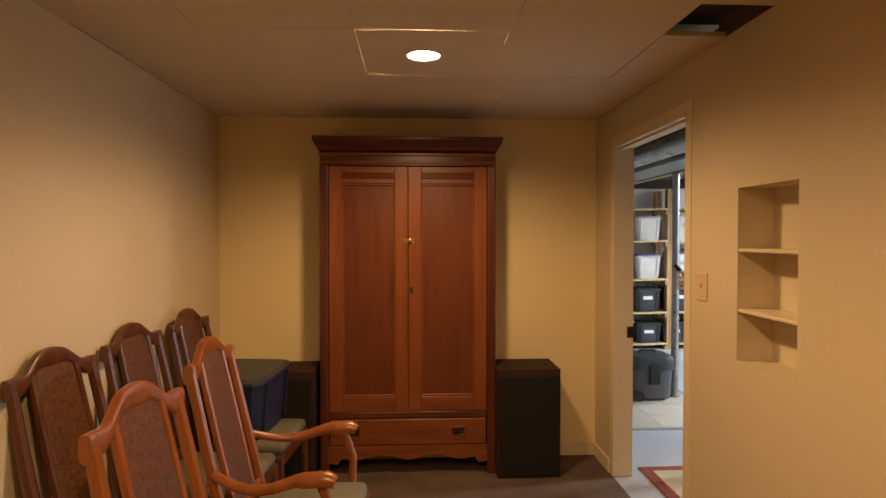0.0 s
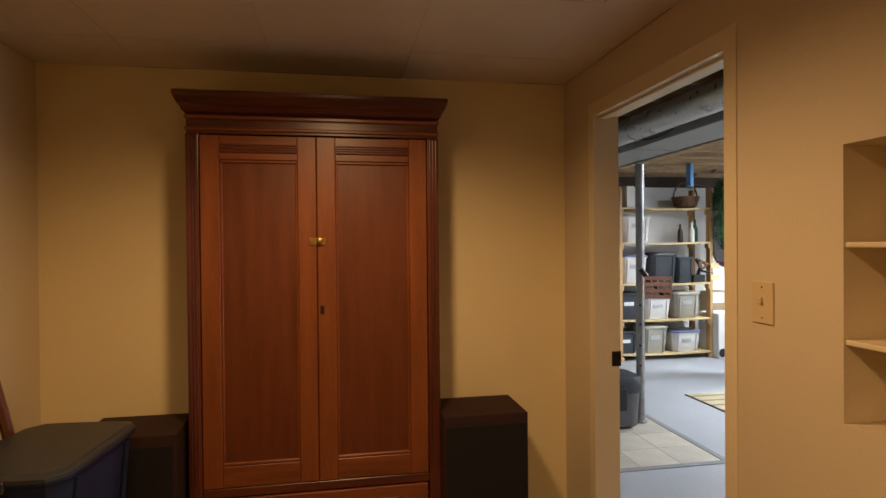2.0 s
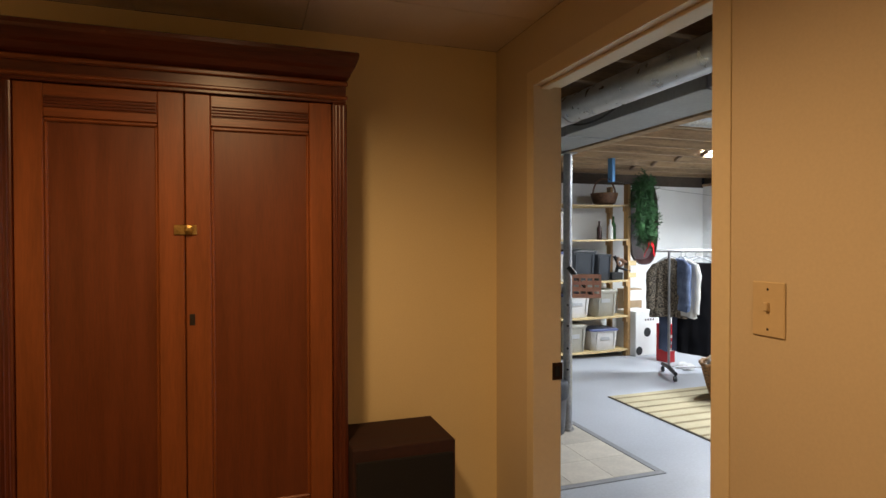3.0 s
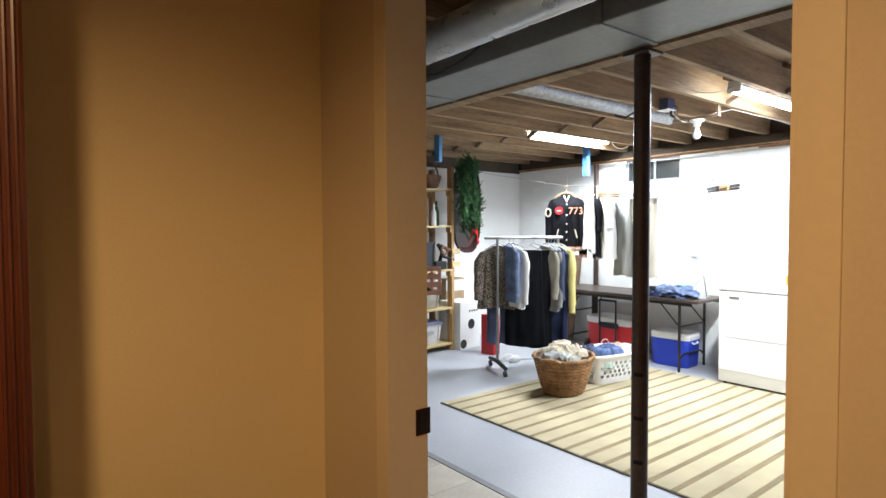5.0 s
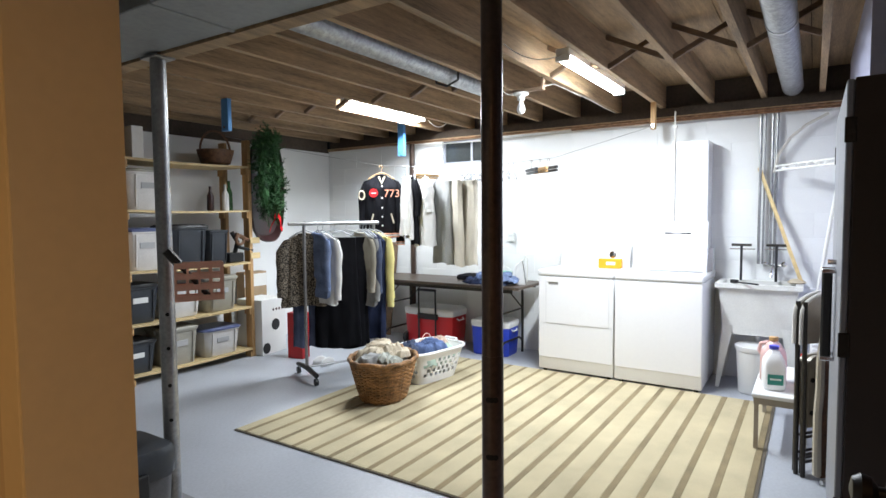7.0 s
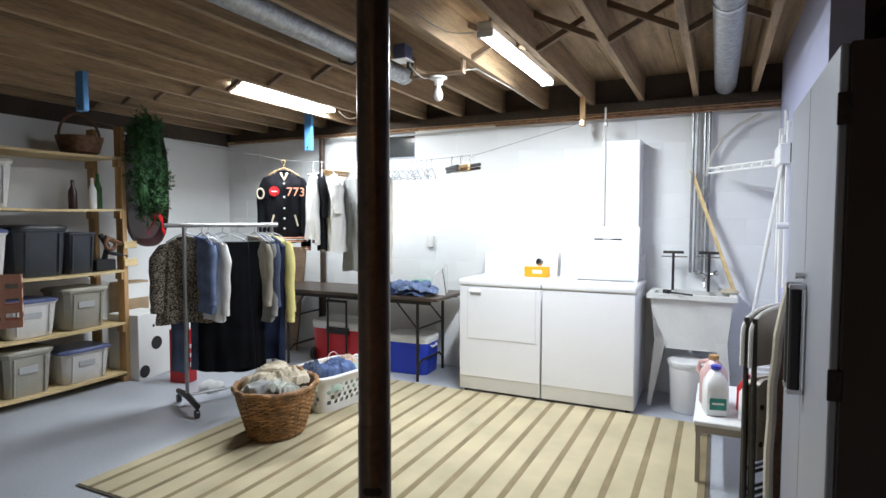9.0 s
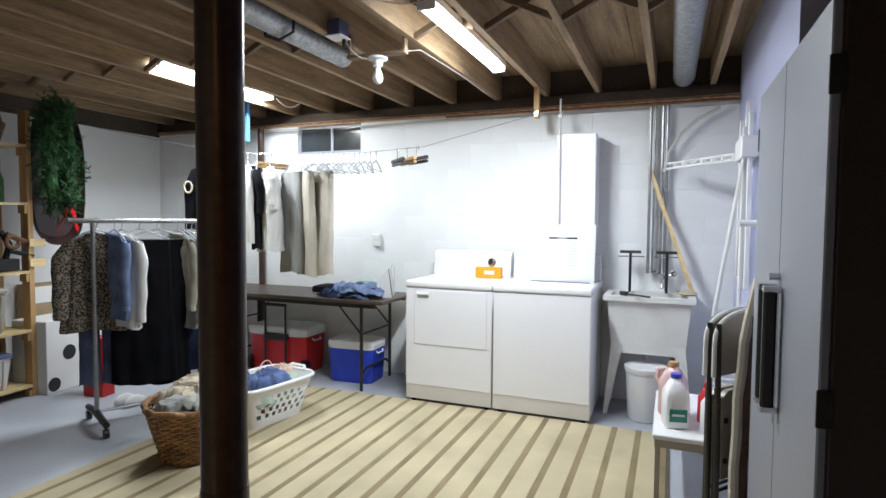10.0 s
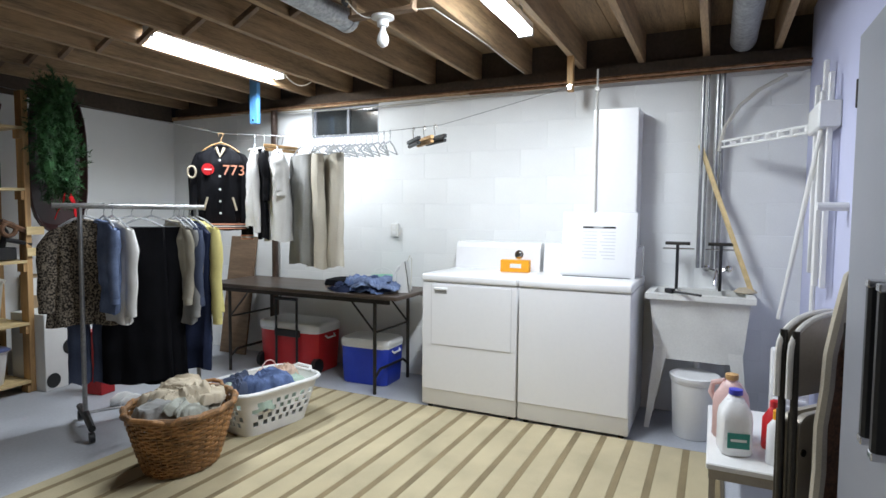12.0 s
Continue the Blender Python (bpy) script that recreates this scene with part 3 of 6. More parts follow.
# ---- the finished room: wardrobe ----
def wardrobe():
    w = thing("wardrobe", "tall reddish oak wardrobe with two panelled doors and a drawer", "wardrobe")
    x0, x1, yf, yb = -0.492, 0.632, 3.945, 4.19
    part("side_panel", B(x0, x0 + 0.024, yf + 0.002, yb, 0.0, 2.0, bev=0.002), M_OAKDZ, w)
    part("side_panel", B(x1 - 0.024, x1, yf + 0.002, yb, 0.0, 2.0, bev=0.002), M_OAKDZ, w)
    part("back_panel", B(x0 + 0.024, x1 - 0.024, yb - 0.012, yb - 0.002, 0.12, 2.0), M_OAKD, w)
    part("bottom", B(x0 + 0.024, x1 - 0.024, yf + 0.02, yb - 0.012, 0.19, 0.21), M_OAKD, w)
    for a in (x0 - 0.004, x1 - 0.052):
        part("corner_post", B(a, a + 0.056, yf - 0.014, yf + 0.004, 0.0, 2.0, bev=0.006, seg=2), M_OAKDZ, w)
        for k in (0.014, 0.028, 0.042):
            part("reeding", T([(a + k, yf - 0.015, 0.44), (a + k, yf - 0.015, 1.99)], 0.004, 6), M_OAKDZ, w)
    part("frieze", B(x0, x1, yf - 0.012, yb, 2.0, 2.085, bev=0.003), M_OAKD, w)
    part("frieze_bead", B(x0 - 0.006, x1 + 0.006, yf - 0.022, yf - 0.01, 2.012, 2.028, bev=0.005), M_OAKX, w)
    part("frieze_bead", B(x0 - 0.006, x1 + 0.006, yf - 0.024, yf - 0.01, 2.062, 2.082, bev=0.005), M_OAKX, w)
    # cornice: three steps that flare out
    bm = bmesh.new()
    prof = [(0.0, 2.085), (0.02, 2.095), (0.032, 2.112), (0.045, 2.122), (0.062, 2.146), (0.066, 2.156), (0.066, 2.17), (0.055, 2.176)]
    loops = []
    for o, z in prof:
        loops.append([bm.verts.new(p) for p in ((x0 - o * 0.55, yb, z), (x0 - o * 0.55, yf - 0.012 - o * 1.25, z), (x1 + o * 0.55, yf - 0.012 - o * 1.25, z), (x1 + o * 0.55, yb, z))])
    for a, b in zip(loops, loops[1:]):
        for k in range(4):
            bm.faces.new((a[k], a[(k + 1) % 4], b[(k + 1) % 4], b[k]))
    bm.faces.new(loops[0][::-1])
    bm.faces.new(loops[-1])
    part("cornice", bm, M_OAKD, w, "dark moulded cornice")
    xs = 0.068
    for a, b, hinge in ((x0 + 0.055, xs - 0.0015, 0), (xs + 0.0015, x1 - 0.055, 1)):
        d = part("door", B(a + 0.075, b - 0.075, yf + 0.004, yf + 0.012, 0.5, 1.9), M_OAK, w, "oak door with a flat grained panel")
        part("stile", B(a, a + 0.083, yf - 0.012, yf + 0.012, 0.415, 1.995, bev=0.003), M_OAKL, d)
        part("stile", B(b - 0.083, b, yf - 0.012, yf + 0.012, 0.415, 1.995, bev=0.003), M_OAKL, d)
        part("top_rail", B(a + 0.083, b - 0.083, yf - 0.011, yf + 0.012, 1.885, 1.994, bev=0.003), M_OAKX, d)
        part("bottom_rail", B(a + 0.083, b - 0.083, yf - 0.011, yf + 0.012, 0.416, 0.51, bev=0.003), M_OAKX, d)
        part("fluted_strip", B(a + 0.086, b - 0.086, yf - 0.0135, yf - 0.010, 1.915, 1.955, bev=0.001), M_OAKD, d)
        for k in range(4):
            part("flute", T([(a + 0.088, yf - 0.0145, 1.92 + k * 0.0105), (b - 0.088, yf - 0.0145, 1.92 + k * 0.0105)], 0.003, 6), M_OAKD, d)
        for q in ((a + 0.083, b - 0.083, 1.872, 1.886), (a + 0.083, b - 0.083, 0.51, 0.524)):
            part("panel_bead", B(q[0], q[1], yf - 0.006, yf + 0.008, q[2], q[3], bev=0.004), M_OAKX, d)
        for q in ((a + 0.083, a + 0.094), (b - 0.094, b - 0.083)):
            part("panel_bead", B(q[0], q[1], yf - 0.006, yf + 0.008, 0.524, 1.872, bev=0.004), M_OAKL, d)
    part("rail", B(x0 + 0.052, x1 - 0.052, yf - 0.01, yf + 0.01, 0.372, 0.412, bev=0.003), M_OAKD, w)
    dr = part("drawer", B(x0 + 0.058, x1 - 0.058, yf - 0.014, yf + 0.012, 0.2, 0.366, bev=0.005, seg=2), M_OAKX, w, "oak drawer front with dark pulls")
    for hx in (xs - 0.36, xs + 0.33):
        h = part("pull_plate", B(hx - 0.045, hx + 0.045, yf - 0.0175, yf - 0.013, 0.262, 0.312, bev=0.002), M_BRASSDARK, dr, "dark metal plate")
        part("pull_bail", T([(hx - 0.035, yf - 0.018, 0.296), (hx - 0.033, yf - 0.034, 0.272), (hx, yf - 0.038, 0.266), (hx + 0.033, yf - 0.034, 0.272), (hx + 0.035, yf - 0.018, 0.296)], 0.0035, 8), M_BRASSDARK, dr)
    # scalloped apron
    out = [(x0 + 0.05, 0.196)]
    n = 36
    for k in range(n + 1):
        u = k / n
        z = 0.118 + 0.016 * math.cos(u * 2 * math.pi * 3) - (0.05 if u < 0.06 or u > 0.94 else 0)
        out.append((x0 + 0.05 + u * (x1 - x0 - 0.1), z))
    out.append((x1 - 0.05, 0.196))
    part("apron", prism(out, yf - 0.012, yf + 0.008), M_OAKX, w, "scalloped oak apron")
    la = part("latch", B(xs - 0.036, xs + 0.038, yf - 0.018, yf - 0.012, 1.5, 1.535, bev=0.002), M_BRASS, w, "worn brass door latch")
    part("latch_catch", lathe([(0.004, 0), (0.016, 0.002), (0.015, 0.012), (0.006, 0.016)], 14), M_BRASS, la).matrix_basis = pose(xs + 0.012, yf - 0.017, 1.518, 90)
    part("keyhole_plate", B(xs + 0.012, xs + 0.03, yf - 0.0145, yf - 0.011, 1.182, 1.222, bev=0.002), M_DARKMETAL, w)
    return w


wardrobe()


def speaker(x0):
    s = thing("loudspeaker", "tall dark brown floor loudspeaker beside the wardrobe", "loudspeaker", pose(x0, 3.835, 0), "pair of loudspeakers")
    part("cabinet", B(0, 0.405, 0.012, 0.33, 0.0, 0.70, bev=0.004), M_SPK, s)
    part("grille", B(0.012, 0.393, 0.0, 0.012, 0.02, 0.655, bev=0.004), M_GRILLE, s, "black cloth grille")
    return s


speaker(0.637)
speaker(-0.93)


def dining_chair(name, m, wood_m, arms, label):
    c = thing(name, label, "chair", m, "high-backed cane chairs")
    # local: faces +x, seat centre at origin, back at x = -0.22
    def back(z):
        return -0.215 - 0.16 * max(0, z - 0.45) / 0.7
    for s in (-1, 1):
        part("back_post", T([(-0.225, s * 0.205, 0), (-0.205, s * 0.205, 0.25), (-0.215, s * 0.205, 0.45), (back(0.8), s * 0.2, 0.8), (back(1.06), s * 0.19, 1.08)], [0.017, 0.021, 0.023, 0.021, 0.018], 8), wood_m, c, smooth=True)
        part("front_leg", T([(0.215, s * 0.215, 0), (0.222, s * 0.22, 0.22), (0.21, s * 0.215, 0.43)], [0.016, 0.021, 0.027], 8), wood_m, c, smooth=True)
        part("side_rail", B(-0.21, 0.22, s * 0.215 - 0.012, s * 0.215 + 0.012, 0.375, 0.435, bev=0.004), wood_m, c)
        # inner stile of the cane panel
        part("panel_stile", T([(back(0.5) + 0.004, s * 0.105, 0.5), (back(0.8) + 0.004, s * 0.11, 0.8), (back(1.06) + 0.002, s * 0.105, 1.075)], 0.014, 8), wood_m, c, smooth=True)
    part("front_rail", B(0.205, 0.23, -0.21, 0.21, 0.375, 0.435, bev=0.004), wood_m, c)
    part("back_rail", B(-0.235, -0.21, -0.2, 0.2, 0.46, 0.52, bev=0.004), wood_m, c)
    def ease(t):
        t = min(1, max(0, t))
        return t * t * (3 - 2 * t)

    def crest(u, v):
        w = u * 2 * math.pi
        # section of the rail: a rounded bar swept along its arched line
        y = (v - 0.5) * 0.424
        a = abs(v - 0.5) * 2
        mid = 1.118 - 0.062 * ease((a - 0.22) / 0.55) - 0.004 * a
        tall = 0.036 - 0.012 * ease(a / 0.45) + 0.010 * ease((a - 0.55) / 0.3)
        c, s = math.cos(w), math.sin(w)
        q = (abs(c) ** 4 + abs(s) ** 4) ** -0.25
        z = mid + tall * s * q
        return (back(mid) + 0.002 + 0.016 * c * q, y, z)
    cr = sheet(crest, 20, 40)
    for v in (0.0, 1.0):
        cr.faces.new([cr.verts.new(crest(i / 20, v)) for i in range(20)])
    part("crest_rail", cr, wood_m, c, "arched crest rail", smooth=True)
    part("cane_panel", sheet(lambda u, v: (back(0.5 + 0.6 * v) + 0.004, (u - 0.5) * 0.21, 0.51 + 0.585 * v), 4, 8, 0.006), M_CANE, c, "woven cane panel")
    part("seat", B(-0.2, 0.235, -0.215, 0.215, 0.43, 0.495, bev=0.028, seg=3), M_SEAT, c, "sage upholstered seat", smooth=True)
    if arms:
        for s in (-1, 1):
            part("arm", T([(back(0.70) + 0.01 + 0.44 * k / 16, s * (0.215 + 0.055 * math.sin(min(1, k / 9) * math.pi / 2)), 0.70 - 0.035 * math.sin(math.pi * min(1, k / 11)) + 0.008 * max(0, k - 11) / 5 - (0.012 if k == 16 else 0)) for k in range(17)],
                          [0.017 + 0.0005 * k + (0.006 if 12 <= k <= 15 else 0) for k in range(17)], 10, 0.8), wood_m, c, "curved arm", smooth=True)
            part("arm_post", T([(0.125, s * 0.262, 0.69), (0.165, s * 0.26, 0.58), (0.16, s * 0.235, 0.42)], [0.019, 0.016, 0.02], 8), wood_m, c, smooth=True)
    return c


M_CANE = mat("woven_cane", (0.125, 0.045, 0.016), 0.6, var=0.4, scale=60, fine=240, bump=0.7, dist=0.004)
dining_chair("dining_chair", pose(-0.815, 2.30, 0, 0, 0, -6), M_CHAIRD, False, "dark wooden dining chair with a tall cane back")
dining_chair("dining_chair", pose(-0.82, 2.88, 0, 0, 0, -6), M_CHAIRD, False, "dark wooden dining chair with a tall cane back")
dining_chair("dining_chair", pose(-0.77, 3.40, 0, 0, 0, -5), M_CHAIRD, False, "dark wooden dining chair under a navy storage tub")
dining_chair("armchair", pose(-0.335, 2.51, 0, 0, 0, -2), M_CHAIR, True, "orange-brown wooden armchair with a tall cane back")
dining_chair("armchair", pose(-0.28, 1.78, 0, 0, 0, -6), M_CHAIR, False, "orange-brown wooden chair with a tall cane back")


def tub(name, m, w, d, h, body, lid, label, taper=0.82, label_m=None):
    """A moulded storage tub: tapered body with ribs, rim, overhanging lid and end grips. Local: front faces -y, base at z 0."""
    t = thing(name, label, "storage tub", m)
    bm = lathe([(taper * 0.96, 0.0), (taper, 0.012), (taper + (0.97 - taper) * 0.5, h * 0.45), (0.965, h * 0.86), (0.985, h * 0.87), (0.985, h * 0.92)], 28, w / 2, d / 2, 7)
    part("body", bm, body, t, smooth=True)
    part("rim", lathe([(0.985, h * 0.88), (1.02, h * 0.885), (1.02, h * 0.925), (0.985, h * 0.925)], 28, w / 2, d / 2, 7), body, t, smooth=True)
    if lid:
        l = part("lid", lathe([(1.03, h * 0.91), (1.04, h * 0.915), (1.04, h * 0.955), (1.015, h * 0.97), (0.94, h * 0.975), (0.92, h * 0.99), (0.3, h)], 28, w / 2, d / 2, 7), lid, t, "overhanging lid", smooth=True)
        for s in (-1, 1):
            part("lid_latch", B(s * w * 0.51 - 0.012, s * w * 0.51 + 0.012, -0.05, 0.05, h * 0.84, h * 0.95, bev=0.004), lid, l)
    for k in (-0.3, 0.3):
        part("rib", T([(k * w, -d / 2 * (taper + 0.03), 0.03), (k * w, -d / 2 * 0.975, h * 0.84)], 0.008, 6), body, t)
    if label_m:
        f = 0.5 * d * (taper + (0.965 - taper) * 0.62)
        part("label", B(-0.075, 0.055, -f - 0.008, -f + 0.004, h * 0.52, h * 0.66), label_m, t)
    return t


tub("storage_tub", pose(-0.83, 3.42, 0.497, 0, 0, 84), 0.54, 0.40, 0.33, M_NAVY, M_NAVYLID, "navy plastic storage tub with a charcoal lid on a chair", 0.84)

sw = thing("light_switch", "ivory toggle light switch plate", "light switch", pose(XR, 2.730, 1.322))
part("plate", B(-0.006, -0.0005, -0.042, 0.042, -0.062, 0.062, bev=0.003), M_IVORY, sw)
part("toggle", B(-0.016, -0.005, -0.005, 0.005, -0.004, 0.016, bev=0.002), M_IVORY, sw)
for z in (-0.045, 0.045):
    part("screw", T([(-0.0065, 0, z), (-0.0055, 0, z)], 0.003, 8), M_DARKMETAL, sw)

# the open door leaf, swung into the laundry
dl = thing("door_1", "dark red-brown wooden door standing open", "door", pose(XR2 + 0.008, DY0 + 0.006, 0.012, 0, 0, 1.8))
dl["kind"] = "structure"
part("leaf", B(0, 0.9, -0.002, 0.042, 0, 2.085, bev=0.002), M_DOORW, dl)
kn = part("door_knob", lathe([(0.012, 0), (0.012, 0.02), (0.027, 0.03), (0.03, 0.045), (0.022, 0.058), (0.005, 0.062)], 18), M_BLACK, dl, "black round knob", smooth=True)
kn.matrix_basis = pose(0.835, 0.042, 0.92, -90)
rose = part("knob_rose", T([(0.835, 0.041, 0.92), (0.835, 0.048, 0.92)], 0.03, 18), M_BLACK, dl)
for z in (0.2, 1.0, 1.8):
    part("hinge", T([(0.0, -0.004, z), (0.0, -0.004, z + 0.09)], 0.006, 8), M_BRASSDARK, dl)


# ---- the laundry: machines ----
def appliance(name, label, y0, y1):
    a = thing(name, label, "appliance", pose(5.91, y0, 0))
    w, d = y1 - y0, 0.665
    part("body", B(0.006, d, 0.003, w - 0.003, 0.025, 0.875, bev=0.008, seg=2), M_WHITE, a, smooth=True)
    part("front_panel", B(0, 0.008, 0.006, w - 0.006, 0.135, 0.872, bev=0.004), M_WHITE, a)
    part("toe_panel", B(0.008, 0.014, 0.006, w - 0.006, 0.03, 0.128, bev=0.003), M_WHITE, a)
    part("top", B(-0.008, d, 0.001, w - 0.001, 0.878, 0.93, bev=0.014, seg=3), M_WHITE, a, "rounded enamel top", smooth=True)
    for fx in (0.05, d - 0.05):
        for fy in (0.05, w - 0.05):
            part("foot", T([(fx, fy, 0), (fx, fy, 0.03)], 0.018, 10), M_BLACK, a)
    c = part("console", prism([(0.53, 0.93), (0.555, 1.09), (0.575, 1.128), (0.63, 1.135), (0.655, 1.11), (0.66, 0.93)], 0.012, w - 0.012), M_WHITE, a, "sloping control console")
    return a, c, w


dryer, con, w = appliance("clothes_dryer", "white front-loading clothes dryer beside the table", 4.502, 5.19)
kb = part("dial", lathe([(0.006, 0), (0.033, 0.002), (0.033, 0.008), (0.022, 0.010), (0.019, 0.028), (0.004, 0.03)], 20), M_CHROME, con, "silver timer dial", smooth=True)
kb.matrix_basis = pose(0.552, 0.17, 1.045, 0, -82, 0)
part("badge", B(0.554, 0.558, 0.44, 0.475, 1.06, 1.07), M_GREYINK, con)
dd = part("dryer_door", B(-0.004, 0.001, 0.042, 0.61, 0.45, 0.862, bev=0.0035, seg=2), M_WHITE, dryer, "flush drop-down door")
part("door_seam", B(-0.0008, 0.0015, 0.0385, 0.6135, 0.4465, 0.8655), M_LINE, dd)
hd = part("handle_recess", B(-0.0055, -0.0035, 0.495, 0.585, 0.80, 0.838, bev=0.003), M_GREYINK, dd)
part("handle", B(-0.016, -0.004, 0.49, 0.59, 0.822, 0.842, bev=0.005), M_WHITEP, dd)
washer, con2, w = appliance("washing_machine", "white top-loading washing machine with its lid up", 3.805, 4.498)
lid = part("lid", B(-0.018, 0.0, -0.243, 0.243, 0.0, 0.435, bev=0.012, seg=2), M_WHITE, washer, "raised lid with a printed notice", smooth=True)
lid.matrix_basis = pose(0.385, 0.275, 0.926, 0, 8, 0)
part("notice_bar", B(-0.020, -0.0185, -0.11, 0.105, 0.325, 0.338), M_INK, lid)
part("notice_bar", B(-0.0205, -0.0185, -0.03, 0.035, 0.327, 0.336), M_GREYINK, lid)
for k in range(9):
    for q0, q1 in ((-0.11, -0.01 - 0.012 * (k % 3)), (0.008, 0.105 - 0.014 * (k % 2))):
        part("notice_line", B(-0.0195, -0.0185, q0, q1, 0.298 - k * 0.022, 0.3045 - k * 0.022), M_LINE, lid)
part("lid_opening", B(0.345, 0.386, 0.06, 0.5, 0.9285, 0.932, bev=0.001), M_HOLE, washer)
ob_ = thing("dryer_sheet_box", "small orange carton on the dryer", "carton", pose(6.33, 4.66, 0.931, 0, 0, 6))
part("carton", B(-0.035, 0.035, -0.105, 0.1, 0, 0.085, bev=0.003), M_YELLOWB, ob_)
part("print_patch", B(-0.0365, -0.0345, -0.05, 0.03, 0.03, 0.06), M_PAPER, ob_)
kb2 = thing("drain_cup", "small round clear plastic cap on the dryer top", "cap", pose(6.42, 4.62, 0.931))
part("cap", lathe([(0.02, 0), (0.026, 0.01), (0.024, 0.05), (0.008, 0.055)], 16), M_JUG, kb2, smooth=True)

cb = thing("wall_cabinet", "tall narrow white cabinet on the block wall", "cabinet", pose(6.36, 3.85, 1.075))
part("body", B(0.012, 0.238, 0, 0.29, 0, 0.965, bev=0.003), M_WHITE, cb)
part("door", B(-0.004, 0.01, 0.002, 0.288, 0.003, 0.962, bev=0.003), M_WHITE, cb)
cd = thing("conduit", "thin grey conduit dropping down the wall", "conduit")
part("pipe", T([(6.34, 4.115, 1.15), (6.34, 4.115, 2.30)], 0.007, 8), M_PALESTEEL, cd)
part("clip", B(6.33, 6.37, 4.10, 4.13, 2.16, 2.18), M_PALESTEEL, cd)
ol = thing("wall_outlet", "small white wall outlet", "outlet", pose(LX, 5.80, 1.2))
part("box", B(-0.03, 0, -0.035, 0.035, -0.055, 0.055, bev=0.004), M_PAPER, ol)
for z in (-0.022, 0.022):
    part("socket", B(-0.033, -0.029, -0.016, 0.016, z - 0.014, z + 0.014, bev=0.003), M_WHITEP, ol)


# rug with woven stripes
rg = thing("striped_rug", "cream flat-woven rug with narrow brown stripes", "rug")
RX0, RX1, RY0, RY1 = 3.48, 5.93, 3.30, 6.325
part("binding", B(RX0, RX1, RY0, RY1, 0.0, 0.006), M_RUGEDGE, rg)
n = 20
sp_ = 0.152
for k in range(n):
    y = 3.318 + k * sp_
    part("cream_stripe", B(RX0 + 0.012, RX1 - 0.012, y + 0.036, min(y + sp_, RY1 - 0.008), 0.001, 0.0105, bev=0.002), M_RUGA, rg)
    part("brown_stripe", B(RX0 + 0.012, RX1 - 0.012, y, y + 0.036, 0.001, 0.0098, bev=0.002), M_RUGB, rg)

# vinyl floor patch by the door
vm = thing("vinyl_patch", "beige vinyl tile patch edged in grey strip", "floor mat")
for q in ((XR2 + 0.01, 2.78, 4.70, 4.745), (2.735, 2.78, 4.745, 8.0)):
    part("edge_strip", B(q[0], q[1], q[2], q[3], -0.002, 0.004, bev=0.001), M_VINYLB, vm)
tile_me = mesh_of("tile", B(0, 0.298, 0, 0.298, -0.002, 0.003, bev=0.001), M_VINYL)
for i in range(4):
    for j in range(11):
        t = new("tile", tile_me)
        t.parent = vm
        t.matrix_basis = pose(1.53 + i * 0.3, 4.75 + j * 0.3, 0)

# folding table with things on it
tb = thing("folding_table", "brown laminate folding table with dark steel legs", "table")
TX0, TX1, TY0, TY1, TZ = 5.93, 6.55, 5.40, 7.28, 0.745
part("tabletop", B(TX0, TX1, TY0, TY1, TZ - 0.03, TZ, bev=0.008, seg=2), M_TABLE, tb)
part("apron", B(TX0 + 0.03, TX0 + 0.045, TY0 + 0.08, TY1 - 0.08, TZ - 0.065, TZ - 0.03), M_DARKMETAL, tb)
part("apron", B(TX1 - 0.045, TX1 - 0.03, TY0 + 0.08, TY1 - 0.08, TZ - 0.065, TZ - 0.03), M_DARKMETAL, tb)
for y, s in ((5.62, 1), (7.06, -1)):
    for x in (TX0 + 0.06, TX1 - 0.06):
        part("leg", T([(x, y, TZ - 0.04), (x, y, 0.02), (x, y, 0.0)], 0.0135, 10), M_DARKMETAL, tb, smooth=True)
        part("leg_brace", T([(x, y, 0.46), (x, y + s * 0.22, TZ - 0.05)], 0.007, 6), M_DARKMETAL, tb)
    part("foot_bar", T([(TX0 + 0.06, y, 0.12), (TX0 + 0.14, y - s * 0.0, 0.17), (TX1 - 0.14, y, 0.17), (TX1 - 0.06, y, 0.12)], 0.011, 8), M_DARKMETAL, tb, smooth=True)
    part("cross_bar", T([(TX0 + 0.06, y, 0.46), (TX1 - 0.06, y, 0.46)], 0.009, 8), M_DARKMETAL, tb)


def cooler(name, m, w, d, h, body, label):
    c = thing(name, label, "cooler", m)
    part("body", lathe([(0.90, 0), (0.93, 0.012), (0.97, h * 0.5), (0.985, h * 0.8)], 28, d / 2, w / 2, 9), body, c, smooth=True)
    part("collar", lathe([(0.985, h * 0.8), (1.005, h * 0.805), (1.005, h * 0.85), (0.985, h * 0.85)], 28, d / 2, w / 2, 9), M_COOLLID, c, smooth=True)
    part("lid", lathe([(1.01, h * 0.855), (1.02, h * 0.87), (1.01, h * 0.95), (0.95, h * 0.99), (0.6, h)], 28, d / 2, w / 2, 9), M_COOLLID, c, "white lid", smooth=True)
    for s in (-1, 1):
        part("side_handle", T([(-0.06, s * w * 0.49, h * 0.74), (-0.05, s * w * 0.525, h * 0.7), (0.05, s * w * 0.525, h * 0.7), (0.06, s * w * 0.49, h * 0.74)], 0.008, 8), M_COOLLID, c)
    return c


